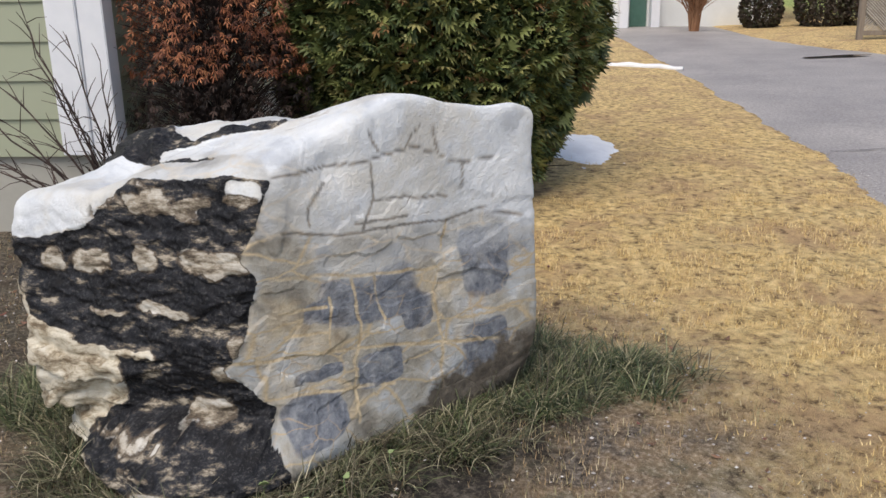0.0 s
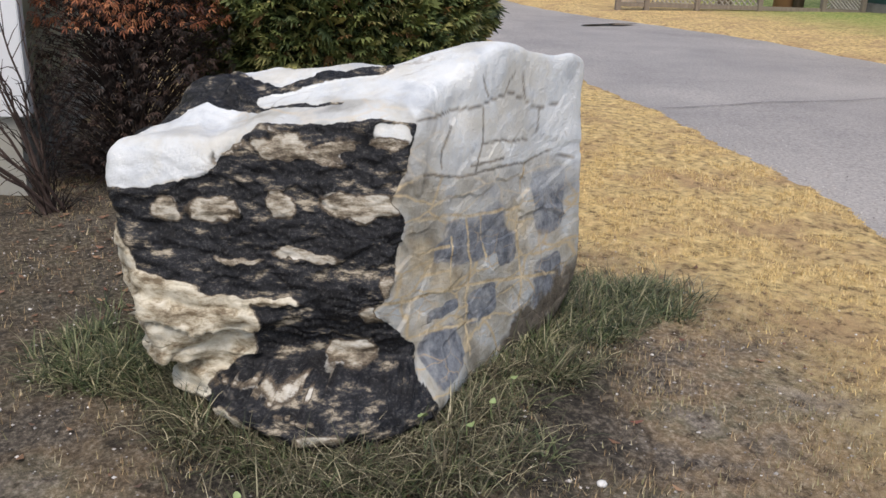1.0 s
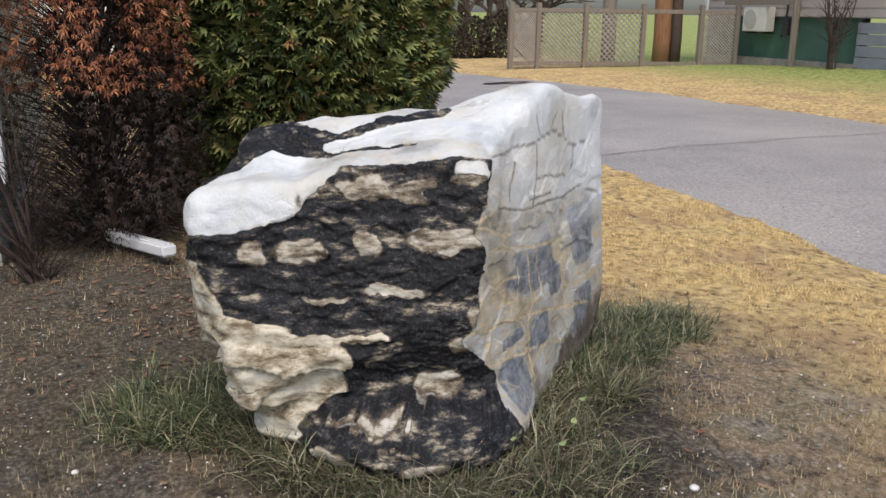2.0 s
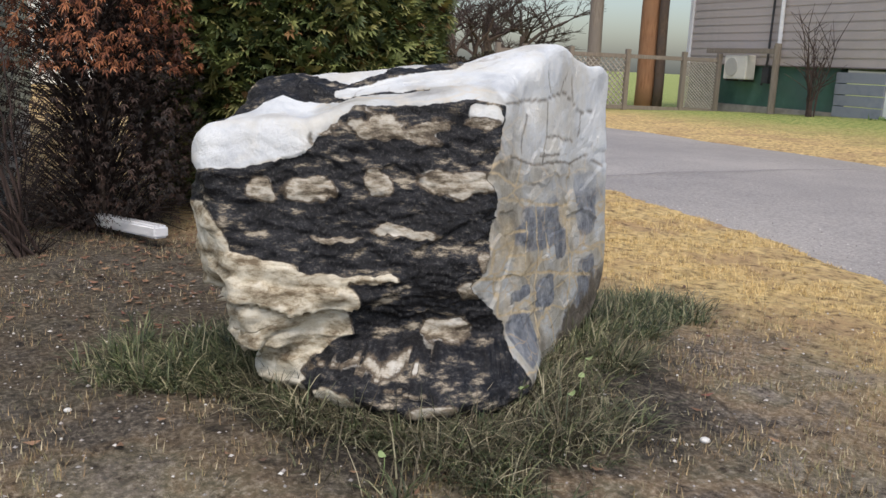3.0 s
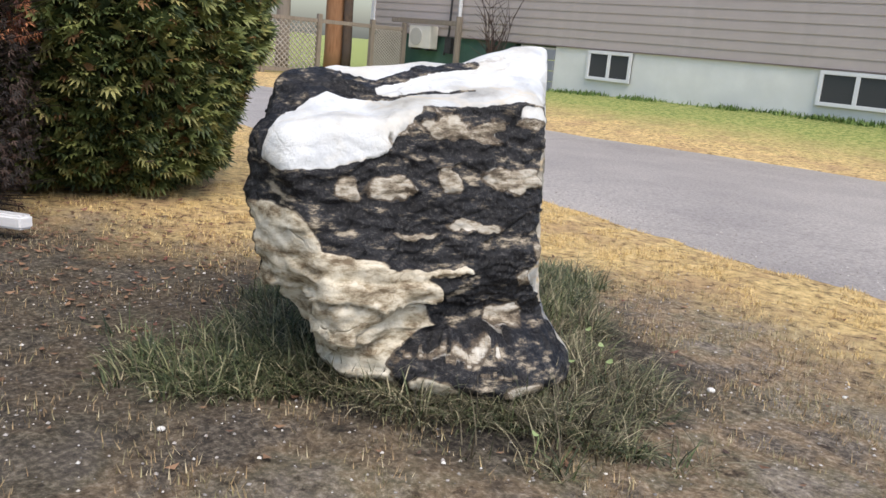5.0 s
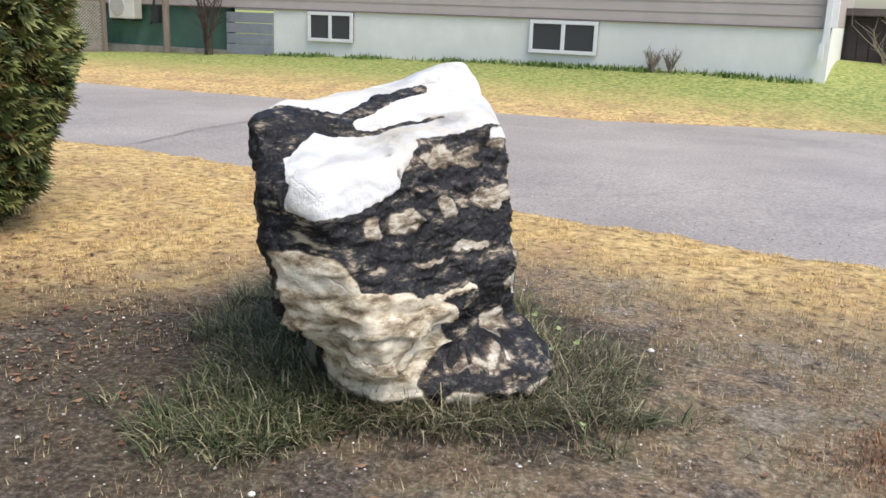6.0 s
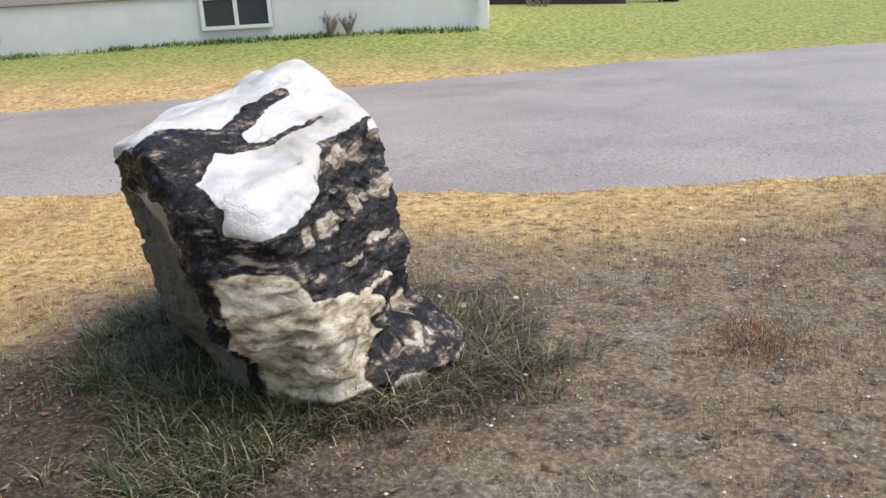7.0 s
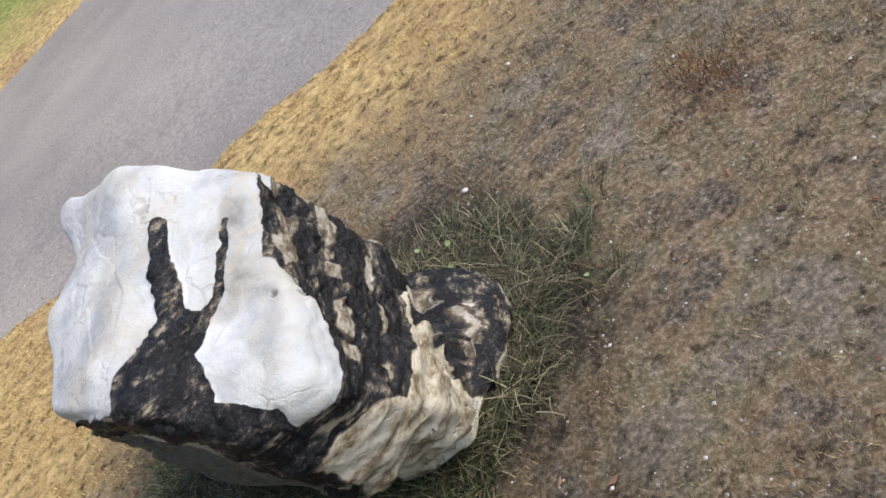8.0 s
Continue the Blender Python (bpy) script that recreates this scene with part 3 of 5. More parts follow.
def zone_nodes(nodes, links):
    """0 on the bare earth round the boulder, 1 on the straw strip by the road."""
    tc = nodes.new("ShaderNodeTexCoord")
    sep = nodes.new("ShaderNodeSeparateXYZ")
    links.new(tc.outputs["Object"], sep.inputs[0])
    n3 = noise_node(nodes, links, 1.6, 5, 0.65)
    add = nodes.new("ShaderNodeMath")
    add.operation = "MULTIPLY_ADD"
    links.new(n3.outputs[0], add.inputs[0])
    add.inputs[1].default_value = 1.8
    links.new(sep.outputs[1], add.inputs[2])
    lean = nodes.new("ShaderNodeMath")
    lean.operation = "MULTIPLY_ADD"
    links.new(sep.outputs[0], lean.inputs[0])
    lean.inputs[1].default_value = -0.42
    links.new(add.outputs[0], lean.inputs[2])
    edge = nodes.new("ShaderNodeMapRange")
    edge.interpolation_type = "SMOOTHSTEP"
    links.new(lean.outputs[0], edge.inputs[0])
    edge.inputs[1].default_value, edge.inputs[2].default_value = 1.9, 3.5
    # trodden earth, and darker earth close in, in a ring round the boulder
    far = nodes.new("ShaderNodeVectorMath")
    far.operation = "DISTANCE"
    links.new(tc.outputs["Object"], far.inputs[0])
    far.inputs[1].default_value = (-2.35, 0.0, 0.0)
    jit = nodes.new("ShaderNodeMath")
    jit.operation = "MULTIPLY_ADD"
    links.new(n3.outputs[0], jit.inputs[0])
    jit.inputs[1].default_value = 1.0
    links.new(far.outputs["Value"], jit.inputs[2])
    ring = nodes.new("ShaderNodeMapRange")
    ring.interpolation_type = "SMOOTHSTEP"
    links.new(jit.outputs[0], ring.inputs[0])
    ring.inputs[1].default_value, ring.inputs[2].default_value = 1.7, 2.7
    both = nodes.new("ShaderNodeMath")
    both.operation = "MULTIPLY"
    links.new(edge.outputs[0], both.inputs[0])
    links.new(ring.outputs[0], both.inputs[1])
    dark_earth = nodes.new("ShaderNodeMapRange")
    dark_earth.interpolation_type = "SMOOTHSTEP"
    links.new(jit.outputs[0], dark_earth.inputs[0])
    dark_earth.inputs[1].default_value, dark_earth.inputs[2].default_value = 1.62, 1.22
    # moist bare earth by the house, with shade of house and shrubs painted in
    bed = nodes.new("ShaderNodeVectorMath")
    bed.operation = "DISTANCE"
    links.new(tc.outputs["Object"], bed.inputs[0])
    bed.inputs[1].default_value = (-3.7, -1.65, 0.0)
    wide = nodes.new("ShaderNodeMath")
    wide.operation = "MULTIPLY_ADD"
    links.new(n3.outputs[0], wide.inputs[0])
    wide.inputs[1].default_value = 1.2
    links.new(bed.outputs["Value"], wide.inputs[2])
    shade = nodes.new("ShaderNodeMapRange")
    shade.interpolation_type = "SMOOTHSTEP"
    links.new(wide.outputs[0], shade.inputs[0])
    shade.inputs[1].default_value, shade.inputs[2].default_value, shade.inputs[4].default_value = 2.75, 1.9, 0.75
    darkened = nodes.new("ShaderNodeMath")
    darkened.operation = "MAXIMUM"
    links.new(dark_earth.outputs[0], darkened.inputs[0])
    links.new(shade.outputs[0], darkened.inputs[1])
    return both.outputs[0], sep, darkened.outputs[0]


def ground_material():
    m, nodes, links, b = material("dormant_lawn", 0.95)
    n1 = noise_node(nodes, links, 14, 8, 0.72)
    straw = ramp(nodes, links, n1.outputs[0], [(0.36, (0.22, 0.145, 0.068)), (0.46, (0.54, 0.385, 0.165)), (0.62, (0.76, 0.585, 0.28))])
    n2 = noise_node(nodes, links, 45, 8, 0.75)
    soil = ramp(nodes, links, n2.outputs[0], [(0.38, (0.03, 0.025, 0.022)), (0.47, (0.14, 0.112, 0.085)), (0.55, (0.33, 0.27, 0.205)), (0.66, (0.66, 0.59, 0.50))])
    n4 = noise_node(nodes, links, 2.2, 5, 0.6)
    tint = ramp(nodes, links, n4.outputs[0], [(0.40, (0.085, 0.072, 0.06)), (0.48, (0.32, 0.22, 0.115)), (0.55, (0.20, 0.175, 0.095)), (0.64, (0.29, 0.255, 0.215))])
    soil_col = mix(nodes, links, 0.5, soil.outputs[0], tint.outputs[0])
    n6 = noise_node(nodes, links, 13, 8, 0.75)
    n7 = noise_node(nodes, links, 1.7, 6, 0.7)
    worn = ramp(nodes, links, n7.outputs[0], [(0.46, (0, 0, 0)), (0.62, (0.75, 0.75, 0.75))])
    straw_col = mix(nodes, links, worn.outputs[0], straw.outputs[0], (0.40, 0.26, 0.14))
    pits = ramp(nodes, links, n6.outputs[0], [(0.37, (0.30, 0.26, 0.24)), (0.46, (1.0, 1.0, 1.0)), (0.60, (1.2, 1.2, 1.2))])
    zone, sep, dark_earth = zone_nodes(nodes, links)
    dark_soil = ramp(nodes, links, n2.outputs[0], [(0.40, (0.012, 0.010, 0.008)), (0.50, (0.042, 0.034, 0.025)), (0.62, (0.14, 0.12, 0.092))])
    # the mask also holds the painted shade beside the house
    soil_col = mix(nodes, links, dark_earth, soil_col, dark_soil.outputs[0])
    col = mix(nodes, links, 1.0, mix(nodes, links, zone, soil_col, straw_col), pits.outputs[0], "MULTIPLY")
    green = nodes.new("ShaderNodeMapRange")
    mess = nodes.new("ShaderNodeMath")
    mess.operation = "MULTIPLY_ADD"
    links.new(n4.outputs[0], mess.inputs[0])
    mess.inputs[1].default_value = 2.5
    links.new(sep.outputs[1], mess.inputs[2])
    links.new(mess.outputs[0], green.inputs[0])
    green.inputs[1].default_value, green.inputs[2].default_value = 11.6, 14.2
    n5 = noise_node(nodes, links, 12, 6, 0.7)
    lush = ramp(nodes, links, n5.outputs[0], [(0.40, (0.13, 0.20, 0.04)), (0.50, (0.28, 0.34, 0.09)), (0.60, (0.46, 0.44, 0.16))])
    col = mix(nodes, links, green.outputs[0], col, lush.outputs[0])
    links.new(col, b.inputs["Base Color"])
    bump(nodes, links, b, n2.outputs[0], 0.9, 0.025)
    return m


def build_road():
    xs = np.concatenate([np.arange(-130, -24, 2.0), np.arange(-24, 12, 0.12), np.arange(12, 131, 2.0)])
    a, c = near_edge(xs) - 0.03, far_edge(xs) + 0.06
    s = np.linspace(0, 1, 21)
    gy = a[:, None] + (c - a)[:, None] * s[None]
    gx = np.repeat(xs[:, None], 21, 1)
    p = np.stack([gx.ravel(), gy.ravel(), gx.ravel() * 0], 1)
    z = -0.035 + 0.035 * (1 - (2 * np.tile(s, len(xs)) - 1) ** 2) + 0.006 * fbm(p * 0.8, 61)
    p[:, 2] = z
    i, j = np.meshgrid(np.arange(len(xs) - 1), np.arange(20), indexing="ij")
    k = (i * 21 + j).ravel()
    f = np.stack([k, k + 21, k + 22, k + 1], 1)
    ob = new("road", mesh_from("road", p.tolist(), f.tolist(), road_material(), True))
    return tagged(ob, "worn pinkish-grey asphalt street with fine cracks", "road", kind="structure")


def road_material():
    m, nodes, links, b = material("worn_asphalt", 0.58)
    n1 = noise_node(nodes, links, 34, 9, 0.85)
    col = ramp(nodes, links, n1.outputs[0], [(0.36, (0.17, 0.158, 0.155)), (0.5, (0.345, 0.325, 0.312)), (0.66, (0.53, 0.505, 0.485))]).outputs[0]
    n2 = noise_node(nodes, links, 0.5, 6, 0.6)
    patchy = ramp(nodes, links, n2.outputs[0], [(0.35, (0.80, 0.785, 0.79)), (0.65, (1.15, 1.13, 1.11))]).outputs[0]
    col = mix(nodes, links, 1.0, col, patchy, "MULTIPLY")
    warp = nodes.new("ShaderNodeVectorMath")
    warp.operation = "MULTIPLY_ADD"
    links.new(noise_node(nodes, links, 0.7, 4).outputs[1], warp.inputs[0])
    warp.inputs[1].default_value = (2.0, 2.0, 0)
    tc = nodes.new("ShaderNodeTexCoord")
    links.new(tc.outputs["Object"], warp.inputs[2])
    v = nodes.new("ShaderNodeTexVoronoi")
    v.feature = "DISTANCE_TO_EDGE"
    v.inputs["Scale"].default_value = 0.10
    links.new(warp.outputs[0], v.inputs["Vector"])
    crack = ramp(nodes, links, v.outputs["Distance"], [(0.0, (0.3, 0.3, 0.3)), (0.0018, (0, 0, 0))]).outputs[0]
    col = mix(nodes, links, crack, col, (0.17, 0.155, 0.155))
    links.new(col, b.inputs["Base Color"])
    bump(nodes, links, b, n1.outputs[0], 0.5, 0.006)
    return m


build_ground()
build_road()


def blades(name, label, spots, length, width, lean, mat, seed, segs=1, category="grass", facing=None):
    """Many loose blades of grass in one mesh of kind stuff; spots is an array of x, y."""
    r = np.random.default_rng(seed)
    n = len(spots)
    z = ground_height(spots[:, 0], spots[:, 1]) - 0.006
    ang = r.random(n) * 2 * math.pi if facing is None else facing + 0.7 * r.standard_normal(n)
    ln = length * (0.45 + 0.9 * r.random(n))
    wd = width * (0.6 + 0.8 * r.random(n))
    tilt = np.clip(lean + 0.45 * r.standard_normal(n), 0.05, 1.45)
    out = np.stack([np.cos(ang), np.sin(ang)], 1)
    side = np.stack([-out[:, 1], out[:, 0]], 1) * wd[:, None] / 2
    verts = np.zeros((n, 2 * segs + 1, 3))
    x0, y0, z0 = spots[:, 0].copy(), spots[:, 1].copy(), z.copy()
    for s in range(segs + 1):
        k = 1 - 0.8 * s / (segs + 0.001)
        if s < segs:
            verts[:, 2 * s] = np.stack([x0 - side[:, 0] * k, y0 - side[:, 1] * k, z0], 1)
            verts[:, 2 * s + 1] = np.stack([x0 + side[:, 0] * k, y0 + side[:, 1] * k, z0], 1)
        else:
            verts[:, 2 * s] = np.stack([x0, y0, z0], 1)
        bend = np.clip(tilt * (0.55 + 1.0 * s / max(segs, 1)), 0, 1.75)
        x0, y0, z0 = x0 + out[:, 0] * np.sin(bend) * ln / segs, y0 + out[:, 1] * np.sin(bend) * ln / segs, z0 + np.cos(bend) * ln / segs
    floor_z = ground_height(verts[:, -1, 0], verts[:, -1, 1])
    verts[:, -1, 2] = np.maximum(verts[:, -1, 2], floor_z + 0.003)
    m = 2 * segs + 1
    base = (np.arange(n) * m)[:, None]
    tris = []
    for s in range(segs - 1):
        tris += [np.concatenate([base + 2 * s, base + 2 * s + 1, base + 2 * s + 3], 1), np.concatenate([base + 2 * s, base + 2 * s + 3, base + 2 * s + 2], 1)]
    tris.append(np.concatenate([base + 2 * segs - 2, base + 2 * segs - 1, base + 2 * segs], 1))
    f = np.concatenate(tris)
    ob = new(name, mesh_from(name, verts.reshape(-1, 3).tolist(), f.tolist(), mat))
    return tagged(ob, label, category, kind="stuff")


def straw_zone(p):
    n = fbm(np.stack([p[:, 0], p[:, 1], p[:, 0] * 0], 1) * 1.4, 51)
    away = np.hypot(p[:, 0] + 2.2, p[:, 1] - 0.1) + 0.5 * n
    return sstep(0.9, 2.4, p[:, 1] - 0.42 * p[:, 0] - 0.35 + 0.9 * n) * sstep(1.2, 2.1, away)


def scatter(count, x0, x1, y0, y1, seed, keep):
    r = np.random.default_rng(seed)
    p = np.stack([x0 + (x1 - x0) * r.random(count), y0 + (y1 - y0) * r.random(count)], 1)
    return p[r.random(count) < keep(p)]


def off_rock(p):
    """Metres from the boulder's foot, along the ground."""
    v = (np.stack([p[:, 0], p[:, 1], 0.06 + 0 * p[:, 0]], 1) - ROCK_C) @ ROCK_N.T - ROCK_D
    foot = (np.hypot((p[:, 0] + 2.322) / 0.49, (p[:, 1] + 0.171) / 0.43) - 1) * 0.45
    return np.minimum(v.max(1), foot)


STRAW = island_tint("straw_blade", [(0.34, 0.22, 0.09), (0.65, 0.47, 0.195), (0.78, 0.595, 0.275), (0.83, 0.675, 0.385)], 0.8)
BROWN = island_tint("withered_blade", [(0.11, 0.08, 0.052), (0.32, 0.22, 0.12), (0.46, 0.34, 0.19), (0.24, 0.23, 0.11), (0.66, 0.56, 0.38)], 0.85)
GREEN = island_tint("green_blade", [(0.011, 0.018, 0.006), (0.028, 0.043, 0.015), (0.07, 0.098, 0.038), (0.15, 0.17, 0.075), (0.42, 0.38, 0.24)], 0.6)
DRY = island_tint("dry_long_blade", [(0.026, 0.021, 0.013), (0.075, 0.06, 0.036), (0.15, 0.13, 0.08), (0.048, 0.065, 0.025), (0.52, 0.46, 0.31)], 0.7)

blades("straw_grass", "short straw-yellow dormant grass on the verge", scatter(240000, -9, 2.2, -0.6, 3.7, 1, lambda p: straw_zone(p) * sstep(-0.12, 0.25, fbm(np.stack([p[:, 0], p[:, 1], 0 * p[:, 0]], 1) * 6, 58)) * (p[:, 1] < near_edge(p[:, 0]) - 0.01) * (off_rock(p) > 0) * (0.35 + 0.65 * (p[:, 0] > -6))),
       0.032, 0.005, 1.15, STRAW, 11)
blades("withered_grass", "short withered brown grass on bare earth", scatter(170000, -5.5, 2.0, -2.4, 3.0, 2, lambda p: (1 - straw_zone(p)) * (p[:, 1] < near_edge(p[:, 0])) * (off_rock(p) > 0) * (0.3 + 0.7 * sstep(1.1, 2.1, np.hypot(p[:, 0] + 3.7, p[:, 1] + 1.65))) * sstep(-0.25, 0.3, fbm(np.stack([p[:, 0], p[:, 1], 0 * p[:, 0]], 1) * 4.5, 57))),
       0.036, 0.004, 0.95, BROWN, 12)


def tuft_ring(p):
    d = off_rock(p)
    wide = 0.38 + 0.10 * np.sin(np.arctan2(p[:, 1], p[:, 0] + 2.45) * 3 + 1) + 0.16 * sstep(-2.3, -2.8, p[:, 0])
    n = fbm(np.stack([p[:, 0], p[:, 1], 0 * p[:, 0]], 1) * 4, 59)
    return (d > -0.02) * sstep(wide, 0.02, d + 0.25 * n)


def tufts(count, per, seed, keep, spread):
    """Spots in clumps, each clump's blades leaning away from its middle and from the boulder."""
    r = np.random.default_rng(seed)
    mid = scatter(count, -4.1, -0.95, -1.75, 1.6, seed, keep)
    n = np.maximum(4, (per * (0.3 + 1.4 * r.random(len(mid)))).astype(int))
    at = np.repeat(mid, n, 0)
    off = r.standard_normal(at.shape) * spread
    away = np.stack([at[:, 0] + 2.45, at[:, 1] + 0.0], 1)
    away /= np.linalg.norm(away, axis=1)[:, None] + 1e-6
    d = off / spread + 0.30 * away
    return at + off, np.arctan2(d[:, 1], d[:, 0])


spots, ways = tufts(9000, 24, 3, lambda p: tuft_ring(p) * (0.30 + 0.70 * (p[:, 0] < -2.35)), 0.026)
blades("long_green_grass", "long matted green grass round the foot of the boulder", spots, 0.125, 0.0055, 1.45, GREEN, 13, 3, facing=ways)
spots, ways = tufts(7500, 14, 4, lambda p: tuft_ring(p) * (0.25 + 0.6 * (p[:, 0] > -2.35)), 0.03)
blades("long_dry_grass", "long dry bent grass round the foot of the boulder", spots, 0.17, 0.0045, 1.5, DRY, 14, 3, facing=ways)


def gravel():
    r = np.random.default_rng(21)
    spots = scatter(5200, -4.2, 1.6, -2.2, 2.4, 22, lambda p: (1 - straw_zone(p)) * (off_rock(p) > 0.1))
    spots = np.concatenate([spots, np.stack([-7 + 9 * r.random(1600), 0 * np.arange(1600.0)], 1)])
    k = len(spots) - 1600
    spots[k:, 1] = near_edge(spots[k:, 0]) + 0.02 + 0.9 * r.random(1600) ** 2
    oct_v = np.array([(1, 0, 0), (0, 1, 0), (-1, 0, 0), (0, -1, 0), (0, 0, 1), (0, 0, -0.6)])
    oct_f = np.array([(0, 1, 4), (1, 2, 4), (2, 3, 4), (3, 0, 4), (1, 0, 5), (2, 1, 5), (3, 2, 5), (0, 3, 5)])
    size = 0.003 + 0.006 * r.random(len(spots)) ** 3
    z = ground_height(spots[:, 0], spots[:, 1])
    z[k:] = -0.02
    v, f = [], []
    for i, (p, s) in enumerate(zip(spots, size)):
        w = oct_v * s * (0.7 + 0.6 * r.random((6, 3))) * (1, 1, 0.7)
        v.append(w + (p[0], p[1], z[i] + 0.3 * s))
        f.append(oct_f + 6 * i)
    ob = new("gravel", mesh_from("gravel", np.concatenate(v).tolist(), np.concatenate(f).tolist(),
                                 island_tint("gravel_stone", [(0.16, 0.15, 0.15), (0.34, 0.32, 0.30), (0.42, 0.38, 0.36), (0.75, 0.73, 0.70)], 0.85)))
    tagged(ob, "loose grey and white gravel on earth and road edge", "gravel", kind="stuff")


gravel()


def stone(name, label, x, y, s, mat, group="", flat=0.6):
    bm = bmesh.new()
    bmesh.ops.create_icosphere(bm, subdivisions=2, radius=s)
    for v in bm.verts:
        q = v.co * (30 / (s * 100 + 1))
        v.co *= 1 + 0.35 * noise.noise(q + Vector((x * 10, y * 10, 0)))
        v.co.z *= flat
    ob = part(name, bm, mat, None, label, True)
    ob.location = (x, y, float(ground_height(np.array([x]), np.array([y]))[0]) + s * flat * 0.5)
    return tagged(ob, category="stone", group=group)


PEBBLE = speckled("pale_pebble", (0.55, 0.54, 0.52), (0.8, 0.79, 0.77), 60, 0.7, None, 1, 0.2, 0.003)
for px, py, ps in ((-1.61, 0.54, 0.017), (-0.97, 1.12, 0.013), (-0.49, 2.07, 0.014), (-0.64, 0.16, 0.011), (-2.35, -1.25, 0.012), (-1.3, 1.0, 0.009), (-0.35, 1.35, 0.02)):
    stone("pebble", "small pale stone lying on the bare earth", px, py, ps, PEBBLE, "pebbles on the earth")


def road_marks():
    """A dark tar line across the street and a shallow puddle farther on."""
    v, f = [], []
    for k in range(41):
        u = k / 40
        x = -7.72 - 0.45 * u + 0.03 * math.sin(u * 17) + 0.015 * math.sin(u * 41)
        y = 3.72 + 4.6 * u
        w = 0.006 + 0.006 * math.sin(u * 23) ** 2
        z = -0.035 + 0.035 * (1 - (2 * (y - 3.5) / 5.7 - 1) ** 2) + 0.011
        v += [(x - w, y, z), (x + w, y, z)]
        if k:
            f.append((2 * k - 2, 2 * k - 1, 2 * k + 1, 2 * k))
    tar = speckled("tar_seam", (0.11, 0.10, 0.10), (0.2, 0.185, 0.185), 40, 0.7)
    tagged(new("tar_seam", mesh_from("tar_seam", v, f, tar)), "thin dark tar seam across the street", "seam", kind="structure")
    wet, _n, _l, b = material("puddle_water", 0.06)
    b.inputs["Base Color"].default_value = (0.05, 0.048, 0.05, 1)
    n = 48
    ring = [(-16.6 + (0.16 + 0.04 * math.sin(5 * a)) * math.cos(a) + 0.28 * -math.sin(a), 6.92 + 0.72 * math.sin(a), 0.014) for a in (2 * math.pi * k / n for k in range(n))]
    tagged(new("puddle", mesh_from("puddle", ring, [tuple(range(n))], wet)), "long narrow dark puddle on the street", "puddle", kind="structure")


road_marks()


def litter():
    """Brown fallen leaves and bits under the shrubs and round the boulder."""
    r = np.random.default_rng(77)
    a = np.stack([-4.7 + 0.9 * r.standard_normal(900), -0.5 + 0.7 * r.standard_normal(900)], 1)
    b = scatter(500, -4.0, 1.2, -2.2, 2.2, 78, lambda p: (off_rock(p) > 0.05) * 0.6)
    p = np.concatenate([a[(a[:, 0] > -6.5)], b])
    p = p[(off_rock(p) > 0.02) & ((p[:, 0] > -4.9) | (p[:, 1] > -1.55))]
    n = len(p)
    z = ground_height(p[:, 0], p[:, 1]) + 0.008
    ang, s = r.random(n) * 6.28, 0.010 + 0.016 * r.random(n)
    u, w = np.stack([np.cos(ang), np.sin(ang)], 1), np.stack([-np.sin(ang), np.cos(ang)], 1)
    v = np.zeros((n, 4, 3))
    for k, (c, d) in enumerate(((-1, 0), (0, 0.45), (1, 0), (0, -0.45))):
        v[:, k, :2] = p + (u * c + w * d) * s[:, None]
        v[:, k, 2] = z + s * (0.5 * r.random(n) if k % 2 == 0 else 0)
    f = np.arange(n * 4).reshape(-1, 4)
    ob = new("leaf_litter", mesh_from("leaf_litter", v.reshape(-1, 3).tolist(), f.tolist(), island_tint("fallen_leaf", [(0.06, 0.035, 0.025), (0.17, 0.09, 0.05), (0.28, 0.17, 0.10), (0.14, 0.045, 0.035)])))
    tagged(ob, "scattered brown fallen leaves on the ground", "leaf litter", kind="stuff")


litter()


def broad_leaf(x, y, s, turn):
    """One round green leaf on a bent stalk among the grass."""
    bm = bmesh.new()
    add_tube(bm, [(0, 0, -0.02), (0.01, 0, 0.05), (0.025, 0, 0.085)], [0.0018, 0.0016, 0.0012], 4)
    rim = [bm.verts.new((0.025 + s * (1 + math.cos(a)), s * 0.9 * math.sin(a), 0.085 + 0.25 * s * math.cos(2 * a))) for a in (2 * math.pi * k / 14 for k in range(14))]
    mid = bm.verts.new((0.025 + s, 0, 0.078))
    for k in range(14):
        bm.faces.new((mid, rim[k], rim[(k + 1) % 14]))
    ob = part("weed_leaf", bm, island_tint("round_leaf", [(0.16, 0.24, 0.08), (0.28, 0.36, 0.16)], 0.55), None, "round pale green weed leaf among the grass", True)
    ob.matrix_world = pose(x, y, float(ground_height(np.array([x]), np.array([y]))[0]), 0, -25, turn)
    tagged(ob, category="weed", group="weed leaves")


for lx, ly, ls, lt in ((-1.90, 0.06, 0.018, 20), (-1.84, 0.20, 0.014, 80), (-1.95, 0.30, 0.012, 140), (-1.6, -0.5, 0.012, 200), (-2.1, 0.42, 0.015, 60)):
    broad_leaf(lx, ly, ls, lt)


r_patch = np.random.default_rng(91)
blades("red_dead_grass", "small patch of reddish dead grass on the earth", np.stack([-0.66 + 0.10 * r_patch.standard_normal(1500), -0.05 + 0.14 * r_patch.standard_normal(1500)], 1), 0.035, 0.005, 1.0,
       island_tint("reddish_blade", [(0.15, 0.07, 0.035), (0.28, 0.14, 0.07), (0.42, 0.27, 0.15)]), 16)

